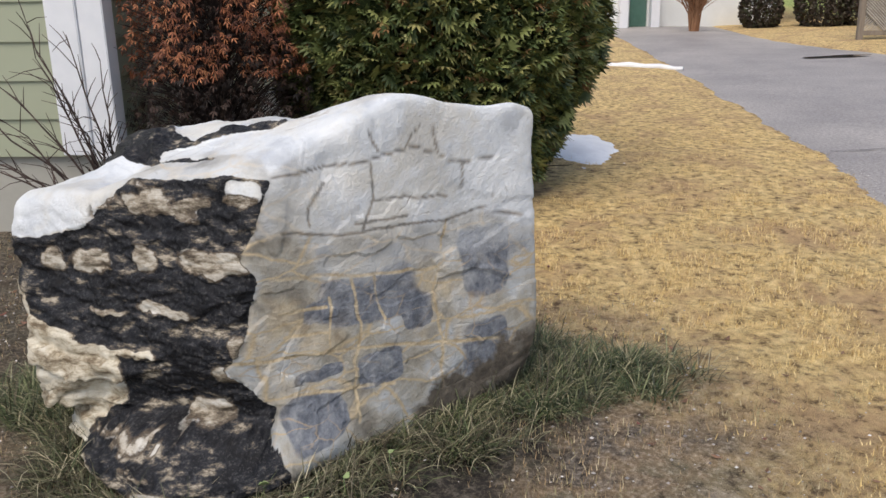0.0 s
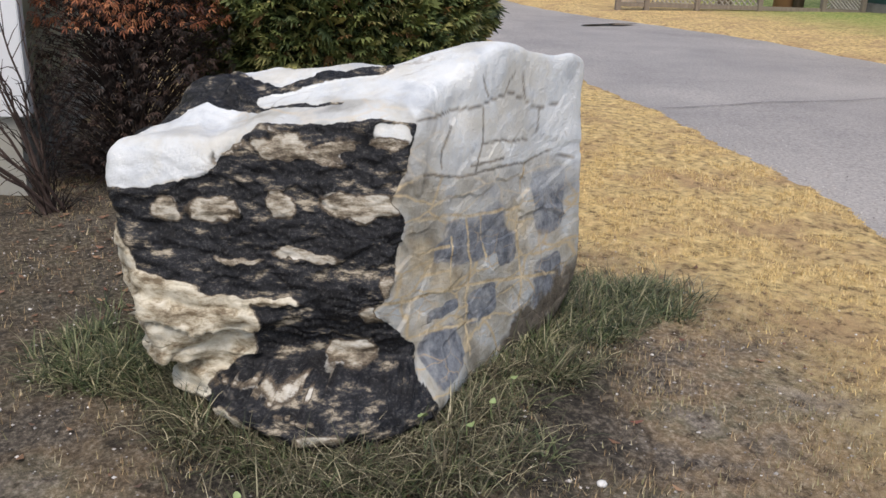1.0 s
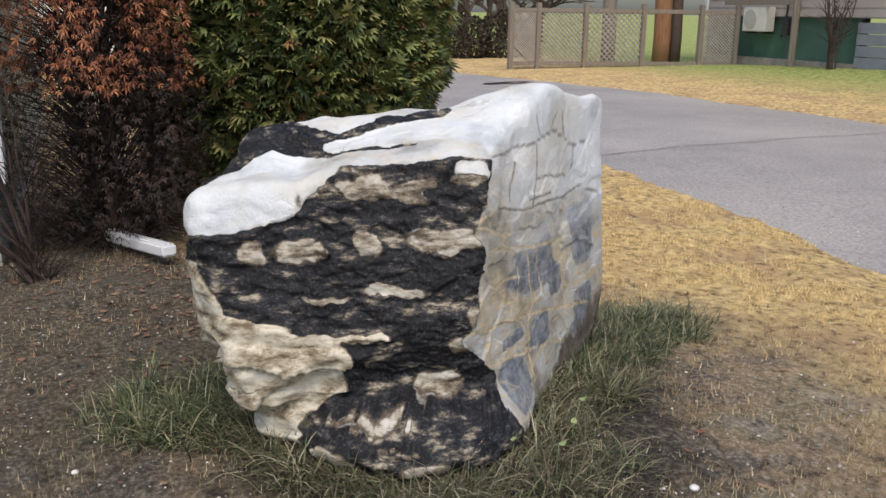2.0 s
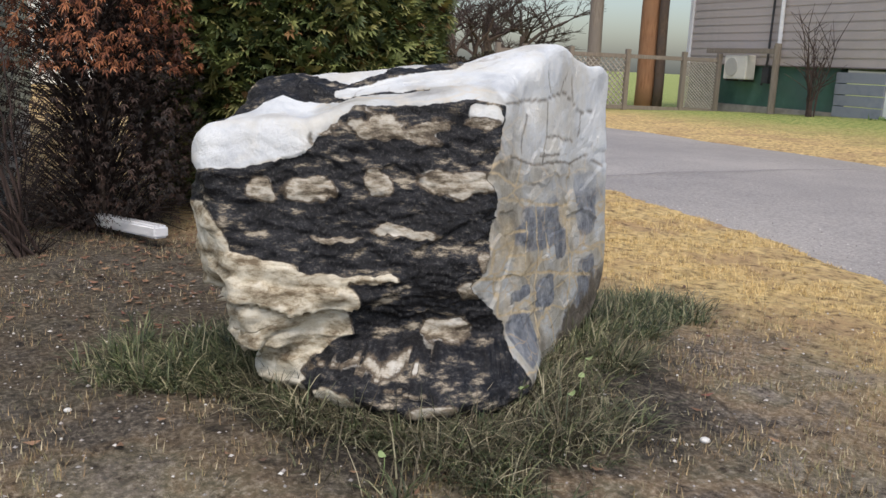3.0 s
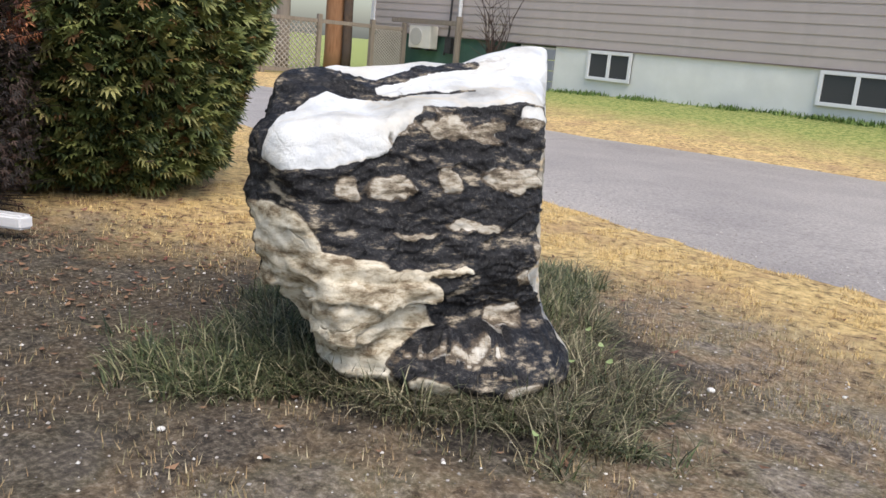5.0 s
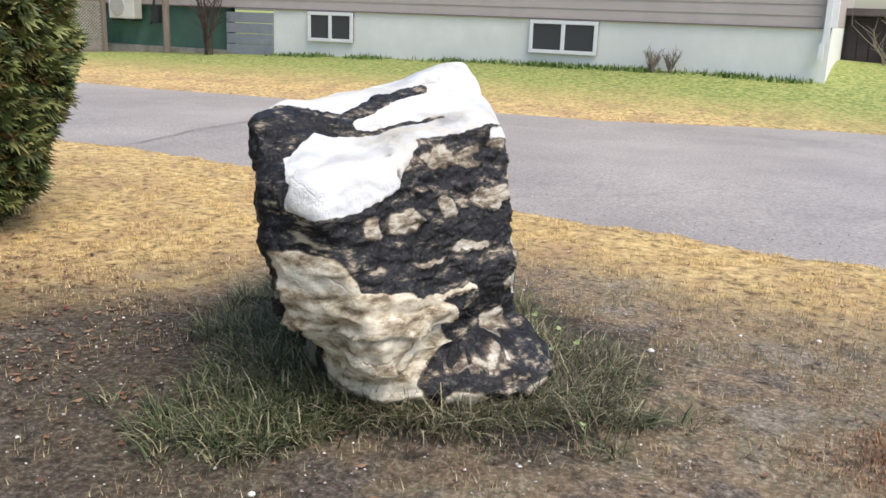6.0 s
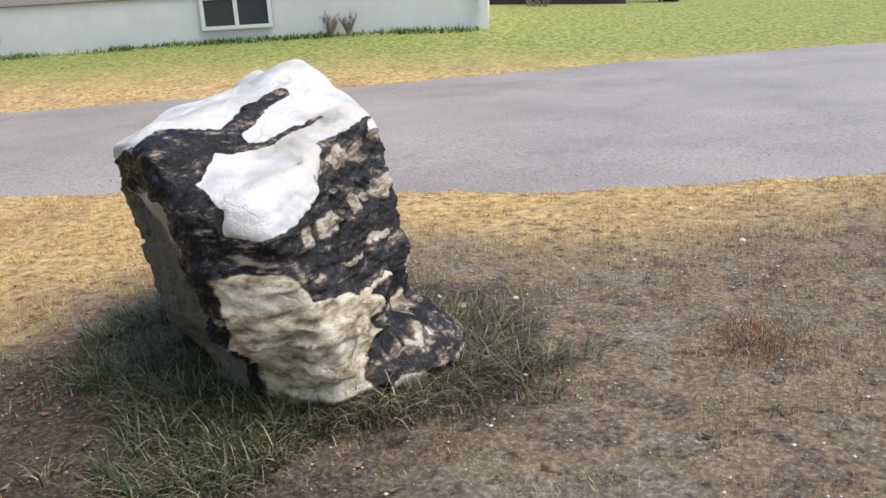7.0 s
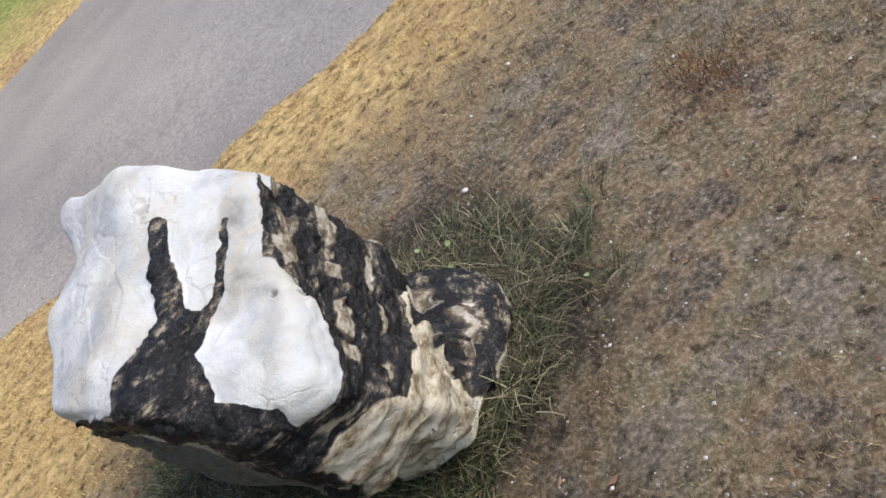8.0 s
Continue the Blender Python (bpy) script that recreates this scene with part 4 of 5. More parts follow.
# ---------- the long house over the street ----------
HOUSE_Y = 14.78
GLASS, _gn, _gl, _gb = material("window_glass", 0.05)
_gb.inputs["Base Color"].default_value = (0.05, 0.058, 0.065, 1)
_gb.inputs["Specular IOR Level"].default_value = 0.5
DARK = speckled("dark_metal", (0.02, 0.02, 0.022), (0.045, 0.045, 0.05), 9, 0.6, None, 1, 0)
BEIGE = speckled("heat_pump_paint", (0.62, 0.60, 0.55), (0.7, 0.68, 0.63), 4, 0.5, None, 1, 0)


def board_mesh(name, along, a0, a1, height, mat):
    """One lap board; it runs along x and faces -y, or along y and faces +x."""
    prof = ((-0.020, 0.0), (-0.004, height + 0.01), (0.0, height + 0.01), (0.0, 0.0))
    v = []
    for a in (a0, a1):
        for o, z in prof:
            v.append((a, o, z) if along == "x" else (-o, a, z))
    f = [(0, 4, 5, 1), (1, 5, 6, 2), (2, 6, 7, 3), (3, 7, 4, 0), (0, 1, 2, 3), (7, 6, 5, 4)]
    if along == "x":
        f = [q[::-1] for q in f]
    return mesh_from(name, v, f, mat)


def siding(along, a0, a1, z0, courses, height, mat, parent, at=(0, 0)):
    me = board_mesh("siding_board", along, a0, a1, height, mat)
    for c in range(courses):
        ob = new("siding_board", me)
        ob.parent = parent
        ob.location = (at[0], at[1], z0 + c * height)


def basement_window(x0, x1, z0, z1, parent):
    w = part("window", box(x0, x1, -0.012, 0.0, z0, z1), DARK, parent, "white-framed two-pane basement window")
    t = 0.075
    for a, b, c, d in ((x0, x1, z0, z0 + t), (x0, x1, z1 - t, z1), (x0, x0 + t, z0 + t, z1 - t), (x1 - t, x1, z0 + t, z1 - t), ((x0 + x1) / 2 - 0.04, (x0 + x1) / 2 + 0.04, z0 + t, z1 - t)):
        part("frame", box(a, b, -0.06, -0.014, c, d, 0.006), WHITE, w, "white painted frame")
    m = (x0 + x1) / 2
    for a, b in ((x0 + t, m - 0.04), (m + 0.04, x1 - t)):
        part("pane", box(a, b, -0.03, -0.022, z0 + t, z1 - t), GLASS, w, "dark glass pane")


def heat_pump(parent_y):
    h = thing("heat_pump", "beige outdoor heat pump unit hung on the green base", "heat pump", (-18.35, parent_y, 1.02))
    part("casing", box(-0.42, 0.42, -0.36, -0.06, 0.0, 0.60, 0.02), BEIGE, h)
    bm = bmesh.new()
    bmesh.ops.create_cone(bm, cap_ends=True, segments=24, radius1=0.23, radius2=0.23, depth=0.02, matrix=Matrix.Translation((-0.12, -0.37, 0.3)) @ Matrix.Rotation(math.pi / 2, 4, "X"))
    part("fan_grille", bm, speckled("grille_grey", (0.35, 0.34, 0.32), (0.5, 0.49, 0.46), 60, 0.6), h, "round grey fan grille")
    for sx in (-0.3, 0.3):
        part("bracket", box(sx - 0.02, sx + 0.02, -0.38, 0.03, -0.05, -0.002), DARK, h)


def long_house():
    h = thing("house", "long house with taupe lap siding over a white concrete basement", "house", (0, HOUSE_Y, 0))
    part("basement_wall", box(-13.95, -1.8, 0.02, 0.30, -0.3, 1.42), CONCRETE, h, "white painted concrete basement wall")
    part("wall", box(-20.7, -1.8, 0.03, 9.0, 1.42, 5.2), TAUPE, h)
    siding("x", -20.7, -1.86, 1.40, 19, 0.2, TAUPE, h, (0, 0.02))
    part("drip_edge", box(-20.7, -1.8, -0.03, 0.02, 1.375, 1.398), speckled("drip_metal", (0.16, 0.13, 0.12), (0.2, 0.17, 0.16), 5, 0.6), h)
    for x0, x1 in ((-12.95, -11.75), (-7.52, -6.08)):
        basement_window(x0, x1, 0.70, 1.36, h)
    part("green_base", box(-20.7, -15.3, 0.06, 0.3, -0.3, 1.375), GREEN_WALL, h, "green painted base wall")
    for i, z in enumerate((0.05, 0.30, 0.55, 0.80, 1.05)):
        part("plank", box(-15.32, -13.96, -0.02 - 0.006 * (i % 2), 0.05, z, z + 0.235, 0.006), BLUE_WOOD, h, "blue-grey weathered plank")
    part("rubble_footing", box(-20.7, -15.3, -0.03, 0.05, -0.2, 0.38, 0.03), speckled("rubble", (0.22, 0.2, 0.17), (0.42, 0.38, 0.33), 3, 0.9, None, 1, 0.8, 0.05), h)
    part("corner_board", box(-1.86, -1.72, -0.05, 0.1, 1.40, 5.2, 0.006), WHITE, h, "white corner board")
    part("corner_board", box(-20.82, -20.68, -0.04, 0.1, 1.40, 5.2, 0.006), WHITE, h, "white corner board")
    bm = bmesh.new()
    add_box(bm, -1.93, -1.82, -0.14, -0.052, 1.1, 5.2, 0.01)
    add_box(bm, -1.98, -1.88, -0.16, -0.055, 0.82, 1.12, 0.01)
    part("downspout", bm, WHITE, h, "white metal downspout")
    part("end_wall", box(-2.1, -1.8, 0.305, 9.0, -0.3, 1.415), CONCRETE, h)
    part("roof", box(-21.2, -1.3, -0.5, 9.5, 5.21, 5.4), DARK_SHED, h)


long_house()
heat_pump(HOUSE_Y)


def power_mast():
    t = thing("power_mast", "tall grey service mast and cable against the siding", "pole", (-16.9, HOUSE_Y - 0.35, 0))
    bm = bmesh.new()
    add_tube(bm, [(0, 0, 0.0), (0.0, 0, 1.9)], [0.085, 0.085], 8)
    part("post", bm, OLD_WOOD, t)
    bm = bmesh.new()
    add_tube(bm, [(-0.25, 0.26, 1.5), (-0.3, 0.26, 5.2)], [0.05, 0.05], 8)
    part("pipe", bm, WHITE, t, "pale metal pipe")
    bm = bmesh.new()
    add_tube(bm, [(-0.75, 0.28, 0.9), (-0.62, 0.28, 1.5), (-0.6, 0.28, 3.0), (-0.6, 0.28, 5.2)], [0.03, 0.03, 0.03, 0.03], 6)
    part("cable", bm, DARK, t, "black cable")
    part("meter_box", box(-0.62, -0.38, 0.14, 0.30, 0.95, 1.35, 0.01), DARK, t)
    part("rail", box(-2.6, 0.0, -0.04, 0.03, 1.66, 1.78, 0.008), OLD_WOOD, t)


power_mast()


def yard_fence():
    """Weathered posts with rails and see-through lattice panels at the end of the yard."""
    t = thing("fence", "weathered grey wooden fence with lattice panels", "fence", (0, 0, 0))
    posts = [(-20.35, 8.7), (-20.25, 9.4), (-20.0, 10.6), (-19.7, 12.1), (-19.35, 13.6), (-18.95, 14.4)]
    for x, y in posts:
        part("post", box(x - 0.06, x + 0.06, y - 0.06, y + 0.06, -0.1, 1.65, 0.01), OLD_WOOD, t)
    for (xa, ya), (xb, yb) in zip(posts, posts[1:]):
        d = Vector((xb - xa, yb - ya, 0))
        L = d.length
        turn = Matrix.Translation((xa, ya, 0)) @ Matrix.Rotation(math.atan2(d.y, d.x), 4, "Z")
        for z in (0.12, 1.42):
            bm = box(0.06, L - 0.06, -0.035, 0.035, z, z + 0.10, 0.005)
            bm.transform(turn)
            part("rail", bm, OLD_WOOD, t)
        if ya > 11.8 and ya < 13:
            continue
        bm = bmesh.new()
        n = 11
        for k in range(-n, n):
            for sgn in (1, -1):
                a, b = k / n * L, k / n * L + 1.2
                lo, hi = max(a, 0.07), min(b, L - 0.07)
                if hi - lo < 0.05:
                    continue
                za, zb = 0.22 + (lo - a), 0.22 + (hi - a)
                if sgn < 0:
                    za, zb = 1.64 - za, 1.64 - zb
                add_tube(bm, [(lo, 0.02 * sgn, za), (hi, 0.02 * sgn, zb)], [0.017, 0.017], 4)
        bm.transform(turn)
        ob = part("lattice", bm, speckled("grey_lattice", (0.34, 0.31, 0.28), (0.5, 0.47, 0.43), 9, 0.9), t, "pale grey diagonal lattice")


yard_fence()


def trunk_pole(x, y, r, h, mat, name, label, category):
    bm = bmesh.new()
    pts = [(x + 0.03 * math.sin(k * 1.7), y, -0.2 + k * h / 8) for k in range(9)]
    add_tube(bm, pts, [r * (1.15 - 0.03 * k) for k in range(9)], 12)
    return tagged(part(name, bm, mat, None, label, True), category=category)


RUSTWOOD = speckled("orange_brown_wood", (0.20, 0.09, 0.04), (0.36, 0.19, 0.10), 6, 0.85, (0.28, 0.15, 0.08), 1.2, 0.4, 0.01, stretch=(3, 3, 0.4))
trunk_pole(-21.2, 12.0, 0.17, 8, OLD_WOOD, "utility_pole", "tall weathered wooden pole behind the fence", "pole")
trunk_pole(-21.0, 13.6, 0.24, 8, RUSTWOOD, "tree_trunk", "orange-brown bare tree trunk behind the fence", "tree trunk")
trunk_pole(-20.6, 13.75, 0.12, 8, BARK, "tree_trunk", "thin dark bare tree trunk behind the fence", "tree trunk")


def bare_shrub(name, label, place, height, stems, spread, seed, mat, thick=0.012, sub=4, category="shrub"):
    """Bare stems that fork into thin twigs."""
    r = np.random.default_rng(seed)
    t = thing(name, label, category, place)
    bm = bmesh.new()
    for _ in range(stems):
        a, s = r.random() * 2 * math.pi, spread * (0.3 + 0.7 * r.random())
        h = height * (0.6 + 0.4 * r.random())
        pts = [Vector((0.12 * spread * math.cos(a), 0.12 * spread * math.sin(a), -0.03))]
        for k in range(1, 5):
            u = k / 4
            pts.append(Vector((s * u ** 1.3 * math.cos(a) + 0.05 * spread * r.standard_normal(), s * u ** 1.3 * math.sin(a) + 0.05 * spread * r.standard_normal(), h * u)))
        add_tube(bm, pts, [thick, thick * 0.85, thick * 0.65, thick * 0.45, thick * 0.2], 4)
        for _ in range(sub):
            k = int(r.integers(1, 4))
            p0 = pts[k].lerp(pts[k + 1], r.random())
            d = Vector((r.standard_normal(), r.standard_normal(), 0.9 + 0.5 * r.random())).normalized() * height * (0.15 + 0.2 * r.random())
            add_tube(bm, [p0, p0 + d * 0.5 + Vector((0, 0, 0.02)), p0 + d], [thick * 0.45, thick * 0.35, thick * 0.15], 3)
    tagged(part("stem_mass", bm, mat, t), kind="stuff")
    return t


bare_shrub("bare_shrub", "leafless shrub against the plank wall", (-15.5, 14.3, 0.12), 2.6, 16, 0.7, 5, TWIG, 0.022)
for k, (wx, wz) in enumerate(((-4.9, 0.42), (-4.55, 0.42))):
    bare_shrub("dry_weed", "small dry weed against the basement wall", (wx, 14.55, wz), 0.5, 22, 0.2, 40 + k, OLD_WOOD, 0.012)


def weeds():
    r = np.random.default_rng(9)
    x = -14 + 12 * r.random(5200)
    p = np.stack([x, HOUSE_Y - 0.02 - 0.35 * r.random(5200) ** 2], 1)
    clump = fbm(np.stack([p[:, 0], p[:, 0] * 0, p[:, 0] * 0], 1) * 1.5, 83)
    p = p[r.random(5200) < 0.35 + 0.6 * clump]
    blades("green_weeds", "strip of fresh green weeds along the basement wall", p, 0.12, 0.04, 0.9, island_tint("weed_leaf", [(0.06, 0.12, 0.025), (0.16, 0.26, 0.06), (0.28, 0.36, 0.12)]), 15, 2, "weeds")


weeds()


def dark_shed():
    s = thing("shed", "dark brown wooden shed with a low roof", "shed", (0, 0, 0))
    part("wall", box(-4.4, 1.6, 20.0, 24.0, 0.2, 1.68), DARK_SHED, s)
    for k in range(23):
        part("plank", box(-4.3 + k * 0.256, -4.3 + k * 0.256 + 0.24, 19.965, 19.996, 0.22, 1.67), DARK_SHED, s)
    part("roof", box(-4.6, 1.9, 19.6, 24.4, 1.69, 1.86, 0.02), speckled("shed_roof", (0.09, 0.075, 0.075), (0.15, 0.125, 0.12), 2, 0.8), s)


dark_shed()
bare_shrub("thorn_bush", "tangle of dark bare bushes beside the shed", (3.0, 21.6, 0.3), 1.7, 70, 1.2, 6, TWIG, 0.03, 7)
bare_shrub("thorn_bush", "arching bare canes in front of the shed", (-0.6, 18.6, 0.4), 1.3, 14, 1.4, 7, OLD_WOOD, 0.018, 3)


# ---------- the sage green house behind the shrubs ----------
def near_house():
    h = thing("neighbour_house", "sage green lap-sided house with white corner boards", "house", (-5.0, -1.62, 0))
    part("foundation", box(-6.0, -0.04, -7, -0.04, -0.2, 0.485), GREY_BASE, h, "pale grey concrete foundation")
    part("wall", box(-6.0, -0.02, -7, -0.02, 0.49, 4.4), SAGE, h)
    siding("y", -7.0, -0.30, 0.49, 16, 0.234, SAGE, h, (-0.02, 0))
    me = mesh_from("siding_board", [(-6, 0, 0), (-0.15, 0, 0), (-0.15, -0.016, 0.244), (-6, -0.016, 0.244), (-6, -0.02, 0), (-0.15, -0.02, 0)], [(0, 1, 2, 3), (4, 5, 1, 0)], SAGE)
    for c in range(16):
        ob = new("siding_board", me)
        ob.parent, ob.location = h, (0, 0, 0.49 + c * 0.234)
    part("corner_board", box(-0.018, 0.03, -0.32, -0.13, 0.50, 4.4, 0.006), WHITE, h, "white corner board")
    part("corner_board", box(-0.14, 0.012, -0.128, 0.03, 0.46, 4.4, 0.006), WHITE, h, "white corner board")


near_house()


# ---------- shrubs ----------
def sprays(name, count, radius, height, size, mat, parent, seed, low=0.0, shell=0.3, leaflets=5, droop=0.0, holes=0.0, profile=None):
    """Flat fans of scale leaves, one loose piece each, over the outside of a shrub."""
    r = np.random.default_rng(seed)
    v, f = [], []
    for _ in range(count):
        u, a = low + (1 - low) * r.random(), r.random() * 2 * math.pi
        z = height * u
        lump = 0.5 * math.sin(a * 3 + z * 2.1) + 0.5 * math.sin(a * 7 - z * 4.3 + 1) + 0.4 * math.sin(a * 13 + z * 9)
        if holes and math.sin(a * 5 + z * 5 + seed) + math.sin(a * 9 - z * 7) < holes * 2 - 2 + r.random():
            continue
        prof = np.interp(u, [0, 0.06, 0.3, 0.7, 1.0], [0.55, 0.74, 1.0, 0.90, 0.4])
        rad = radius * prof * (1 + 0.10 * lump) * (1 - shell * r.random() ** 1.8)
        c = Vector((rad * math.cos(a), rad * math.sin(a), z))
        out = Vector((math.cos(a), math.sin(a), 0.35 - droop + 0.35 * r.standard_normal())).normalized()
        out = (out + Vector((r.normal(), r.normal(), r.normal())) * 0.35).normalized()
        side = out.cross(Vector((r.normal() * 0.8, r.normal() * 0.8, 1))).normalized()
        s = size * (0.6 + 0.8 * r.random())
        k = len(v)
        v.append(c)
        for l in range(leaflets):
            t = (l / (leaflets - 1) - 0.5) * 1.7
            d = (out * math.cos(t) + side * math.sin(t)) * s * (1 - 0.35 * abs(t))
            w = (side * math.cos(t) - out * math.sin(t)) * s * 0.10
            v += [c + d * 0.55 - w, c + d * 0.55 + w, c + d + Vector((0, 0, -0.15 * s))]
            b = k + 1 + l * 3
            f += [(k, b, b + 1), (b, b + 2, b + 1)]
    ob = new(name, mesh_from(name, [tuple(q) for q in v], f, mat))
    ob.parent = parent
    return tagged(ob, kind="stuff")


CEDAR = island_tint("cedar_leaf", [(0.022, 0.036, 0.014), (0.058, 0.085, 0.026), (0.11, 0.14, 0.042), (0.19, 0.215, 0.066), (0.32, 0.29, 0.11)], 0.6)
CEDAR_BROWN = island_tint("cedar_brown_leaf", [(0.10, 0.05, 0.02), (0.20, 0.10, 0.035), (0.24, 0.17, 0.06)], 0.7)
RUST = island_tint("rusty_leaf", [(0.06, 0.02, 0.012), (0.16, 0.05, 0.022), (0.32, 0.11, 0.045), (0.46, 0.20, 0.09)], 0.7)


def twigs(name, parent, count, radius, height, seed, mat, thick=0.005, low=0.0):
    r = np.random.default_rng(seed)
    bm = bmesh.new()
    for _ in range(count):
        a, q = r.random() * 2 * math.pi, radius * (0.15 + 0.85 * r.random())
        z = height * (low + (1 - low) * r.random())
        p0 = Vector((0.3 * q * math.cos(a), 0.3 * q * math.sin(a), max(0.0, z - 0.5 * q)))
        p1 = Vector((q * math.cos(a), q * math.sin(a), z)) + Vector((r.normal(), r.normal(), r.normal())) * 0.05
        add_tube(bm, [p0, p0.lerp(p1, 0.5) + Vector((0, 0, 0.06)), p1], [thick, thick * 0.7, thick * 0.3], 3)
    return tagged(part(name, bm, mat, parent), kind="stuff")


def cedar(place, radius, height, count, seed):
    t = thing("cedar_shrub", "dense green cedar shrub with some browned tips", "shrub", place)
    bm = bmesh.new()
    add_tube(bm, [(0, 0, -0.1), (0.05, 0.02, height * 0.5), (0, 0, height * 0.9)], [0.11, 0.07, 0.02], 8)
    part("trunk", bm, BARK, t)
    twigs("twig_mass", t, 260, radius * 0.9, height, seed, BARK, 0.012)
    sprays("foliage", count, radius, height, 0.095, CEDAR, t, seed, 0.02)
    sprays("brown_foliage", count // 9, radius * 0.99, height, 0.08, CEDAR_BROWN, t, seed + 1, 0.02)


cedar((-6.35, 0.28, 0), 1.16, 3.4, 60000, 3)


def juniper():
    t = thing("juniper_shrub", "rusty brown dying juniper shrub with bare lower twigs", "shrub", (-5.40, -1.05, 0))
    bm = bmesh.new()
    add_tube(bm, [(0, 0, -0.1), (0.02, 0.03, 1.0), (0, 0, 2.0)], [0.05, 0.04, 0.015], 7)
    part("trunk", bm, BARK, t)
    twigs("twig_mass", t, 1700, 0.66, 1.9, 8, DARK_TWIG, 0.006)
    sprays("foliage", 9000, 0.58, 2.3, 0.042, RUST, t, 9, 0.42, 0.6, 3, 1.6, 0.6)
    # dead leaves coloured near black to paint in the juniper's inner shade
    sprays("dead_foliage", 7000, 0.60, 1.4, 0.035, island_tint("shaded_dead_leaf", [(0.010, 0.007, 0.006), (0.022, 0.013, 0.010), (0.06, 0.03, 0.02)]), t, 10, 0.03, 0.7, 3, 1.2)


juniper()


def arching_bush():
    """A leafless bush whose long branches lean out past the corner of the house."""
    r = np.random.default_rng(12)
    t = thing("bare_bush", "leafless brown bush with long branches leaning past the house corner", "shrub", (-4.62, -1.47, 0))
    tips = ((0.15, -0.85, 0.95), (0.1, -0.62, 1.05), (0.05, -0.42, 1.38), (0.15, -0.30, 1.15), (0.25, -0.72, 0.62), (0.2, -0.52, 0.80), (0.0, -0.18, 1.25), (0.2, -0.95, 0.75), (0.1, -0.22, 0.95), (0.3, -0.45, 0.55), (-0.1, -0.05, 1.1))
    for tip in tips:
        bm = bmesh.new()
        end = Vector(tip)
        pts = [Vector((0.04 * r.normal(), 0.04 * r.normal(), -0.04))]
        for k in range(1, 7):
            u = k / 6
            pts.append(Vector((end.x * u, end.y * u ** 1.25, end.z * u ** 0.85)) + Vector((r.normal(), r.normal(), r.normal())) * 0.012)
        add_tube(bm, pts, [0.010, 0.009, 0.0075, 0.006, 0.005, 0.0038, 0.002], 5)
        for _ in range(11):
            k = int(r.integers(2, 6))
            p0 = pts[k].lerp(pts[k + 1], r.random())
            d = ((pts[k + 1] - pts[k]).normalized() + Vector((r.normal(), r.normal(), r.normal())) * 0.55).normalized() * (0.10 + 0.16 * r.random())
            add_tube(bm, [p0, p0 + d * 0.5 + Vector((0, 0, 0.012)), p0 + d], [0.0034, 0.0028, 0.0014], 3)
        part("branch", bm, TWIG, t)
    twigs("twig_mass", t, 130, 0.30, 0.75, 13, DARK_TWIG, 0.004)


arching_bush()


def drain_pipe():
    t = thing("drain_pipe", "loose white downspout pipe lying under the juniper", "pipe", (-5.0, -0.92, 0.07))
    t.rotation_euler = (0, radians(-3), radians(25))
    bm = box(-0.36, 0.36, -0.045, 0.045, -0.03, 0.04, 0.012)
    part("pipe", bm, WHITE, t)
    for k in (-0.012, 0.014):
        part("ridge", box(-0.355, 0.355, k - 0.003, k + 0.003, 0.040, 0.046), speckled("dull_ridge", (0.5, 0.5, 0.52), (0.6, 0.6, 0.62), 9, 0.6), t)


drain_pipe()


def snow_patch():
    bm = bmesh.new()
    bmesh.ops.create_grid(bm, x_segments=40, y_segments=30, size=1.0)
    for v in bm.verts:
        a, d = math.atan2(v.co.y, v.co.x), v.co.length
        edge = 0.8 + 0.18 * noise.noise(Vector((math.cos(a) * 2, math.sin(a) * 2, 3)))
        v.co.z = 0.07 * max(0.0, 1 - (d / edge) ** 2) + 0.012 * noise.noise(v.co * 9) - 0.02
        v.co.x *= 0.95
        v.co.y *= 0.45
    ob = part("snow_patch", bm, SNOW, None, "leftover patch of melting snow beside the cedar", True)
    ob.location = (-7.9, 1.5, 0.0)
    tagged(ob, category="snow", kind="structure")


snow_patch()


def drive_edge():
    """A low pale ridge of old snow and grit across the verge."""
    bm = bmesh.new()
    pts = [(-15.7 + 0.9 * u, 2.45 + 1.35 * u, 0.0 + 0.012 * math.sin(u * 19)) for u in (k / 12 for k in range(13))]
    add_tube(bm, pts, [0.03 + 0.03 * math.sin(math.pi * (k + 0.5) / 13) for k in range(13)], 8)
    ob = part("snow_ridge", bm, SNOW, None, "low ridge of old snow where the drive meets the verge", True)
    tagged(ob, category="snow", kind="structure")


drive_edge()


# ---------- the end of the street ----------
def end_house():
    h = thing("end_house", "white house with a garage at the end of the street", "house", (-27.0, 0, 0))
    part("wall", box(-6, 0, -4.0, 8.9, -0.1, 3.6), CONCRETE, h)
    part("roof", box(-6.5, 0.5, -4.5, 9.2, 3.61, 3.85), DARK_SHED, h)
    part("door", box(0.002, 0.05, 4.62, 5.1, 0.0, 2.1), GREEN_WALL, h, "dark green door")
    for y in (4.4, 5.3, 8.6):
        part("pillar", box(0.004, 0.45, y - 0.12, y + 0.12, -0.05, 3.6), WHITE, h)


end_house()


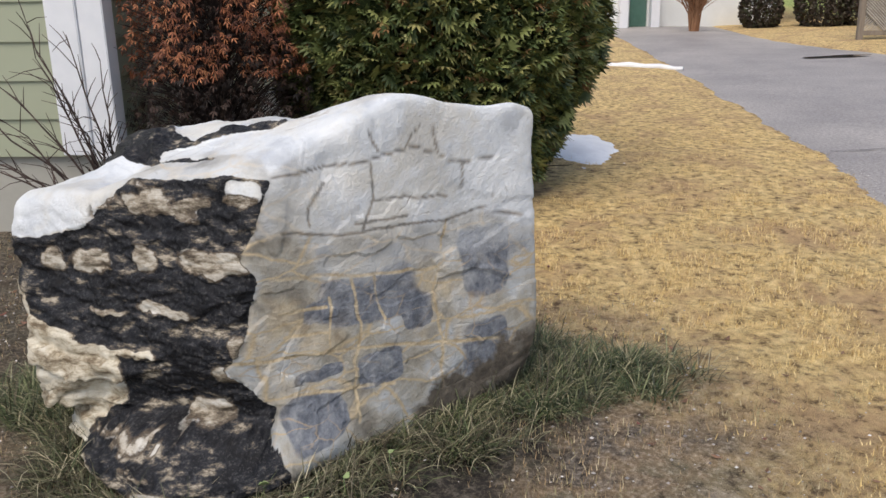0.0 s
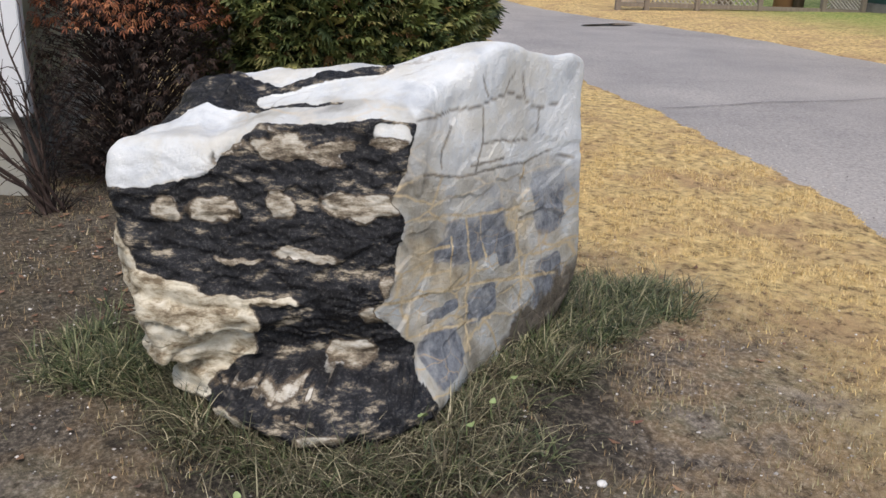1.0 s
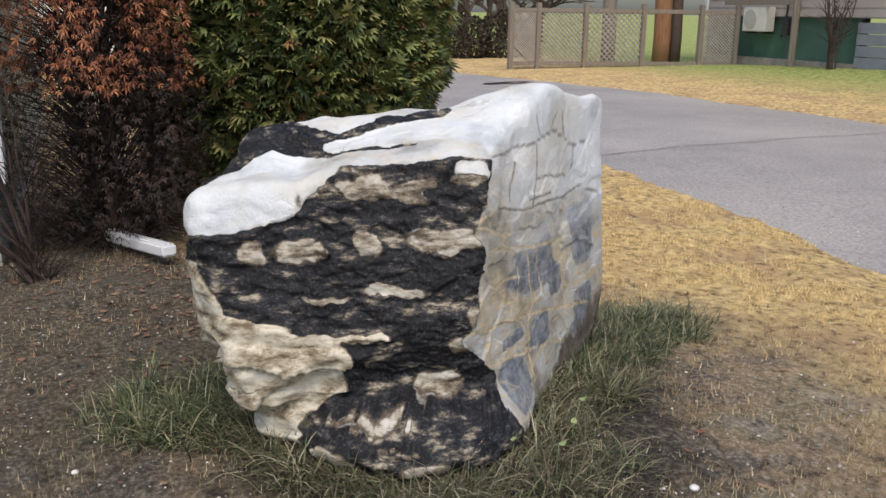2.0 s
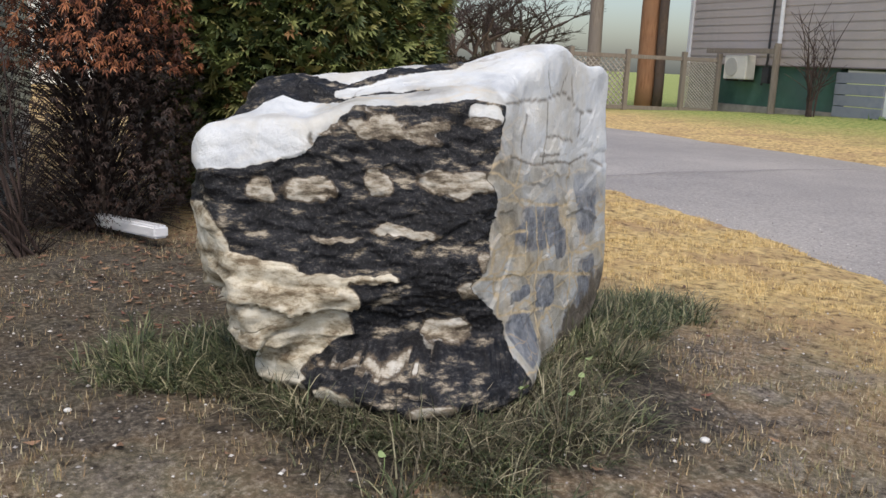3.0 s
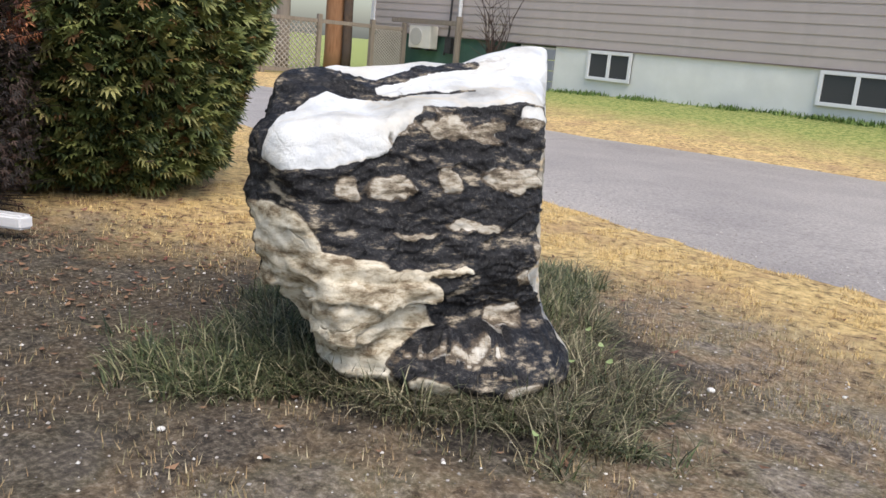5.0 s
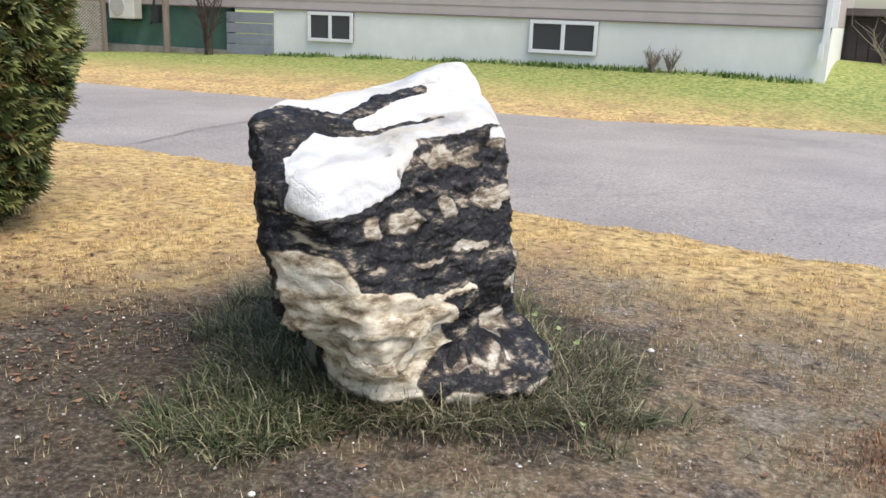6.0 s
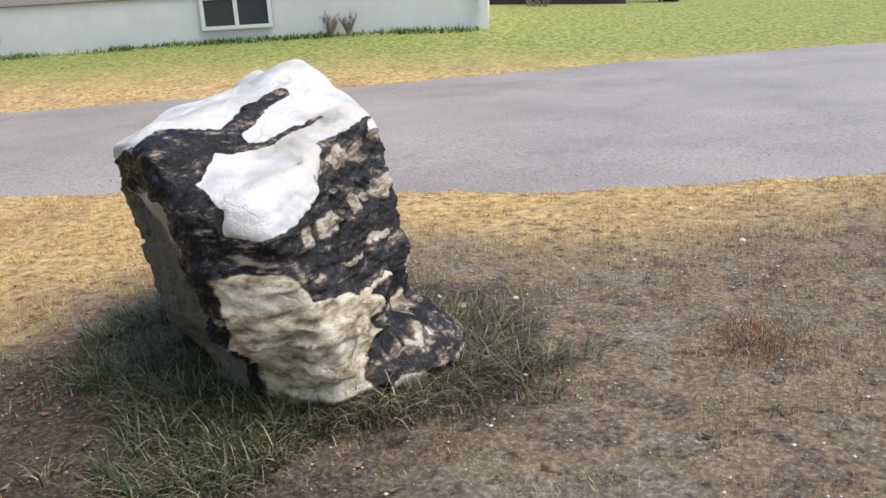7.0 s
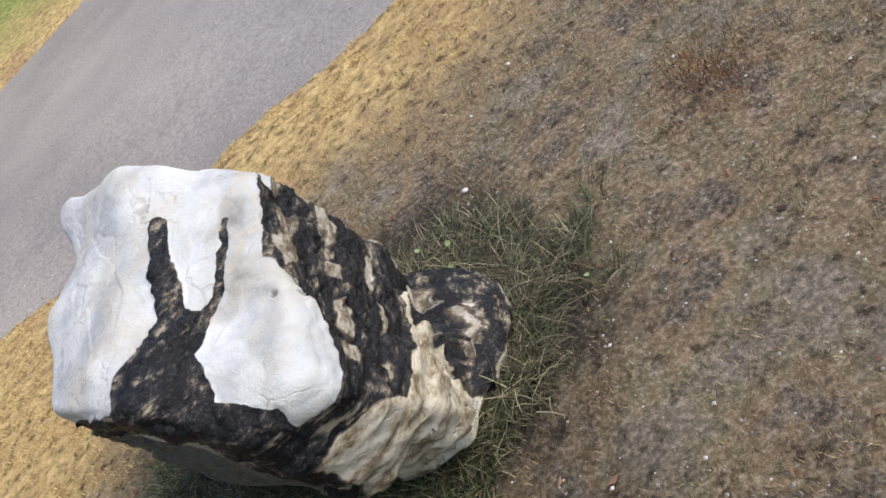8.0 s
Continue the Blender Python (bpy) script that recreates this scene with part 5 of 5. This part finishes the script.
def round_bush(x, y, r, seed):
    t = thing("round_bush", "clipped dark round bush by the white wall", "shrub", (x, y, 0), "clipped bushes")
    twigs("twig_mass", t, 120, r * 0.8, r * 1.5, seed, TWIG, 0.012)
    rr = np.random.default_rng(seed)
    v, f = [], []
    for _ in range(2600):
        d = Vector((rr.normal(), rr.normal(), rr.normal())).normalized()
        c = d * r * (0.85 + 0.2 * rr.random()) + Vector((0, 0, r * 0.85))
        if c.z < 0:
            continue
        s = d.cross(Vector((rr.normal(), rr.normal(), rr.normal()))).normalized() * 0.05
        k = len(v)
        v += [c - s, c + s, c + d * 0.07 + s.cross(d) * 0.8]
        f.append((k, k + 1, k + 2))
    ob = new("foliage", mesh_from("foliage", [tuple(q) for q in v], f, BUSH))
    ob.parent = t


BUSH = island_tint("bush_leaf", [(0.03, 0.022, 0.016), (0.07, 0.05, 0.035), (0.06, 0.07, 0.03)], 0.8)
round_bush(-25.6, 8.0, 0.55, 31)
round_bush(-25.4, 9.6, 0.7, 32)
round_bush(-25.2, 10.8, 0.8, 33)
bare_shrub("red_bush", "large leafless reddish bush by the white house", (-24.6, 6.0, 0), 2.4, 60, 0.9, 34, RUSTWOOD, 0.02, 8)


def bare_tree(place, height, seed, spread=1.0):
    """Leafless tree: a tapered trunk, forked limbs and fine twigs."""
    r = np.random.default_rng(seed)
    t = thing("bare_tree", "leafless brown tree behind the fence", "tree", place, "bare trees")
    bm, fine = bmesh.new(), bmesh.new()

    def grow(p, d, L, rad, depth):
        q = p + d * L
        mid = p.lerp(q, 0.5) + Vector((r.normal(), r.normal(), 0)) * L * 0.06
        add_tube(bm if depth < 2 else fine, [p, mid, q], [rad, rad * 0.85, rad * 0.62], 6 if depth < 2 else 3)
        if depth == 4:
            return
        for _ in range(4 if depth < 3 else 5):
            e = (d + Vector((r.normal(), r.normal(), 0.3 * r.normal() + 0.15)) * 0.62 * spread).normalized()
            grow(p.lerp(q, 0.45 + 0.55 * r.random()), e, L * (0.5 + 0.25 * r.random()), rad * 0.5, depth + 1)

    grow(Vector((0, 0, -0.1)), Vector((0, 0, 1)), height * 0.38, height * 0.022, 0)
    part("trunk", bm, BARK, t)
    tagged(part("twig_mass", fine, TWIG, t), kind="stuff")


for k, (tx, ty, th) in enumerate(((-27.5, 10.5, 5), (-28.5, 11.8, 5.5), (-29, 10.2, 6), (-30, 12.8, 6), (-31, 11.2, 6.5), (-33, 12.5, 7), (-30.5, 14.5, 6), (-35, 17, 7.5), (-34, 14.5, 7))):
    bare_tree((tx, ty, 0), th, 60 + k, 1.2)
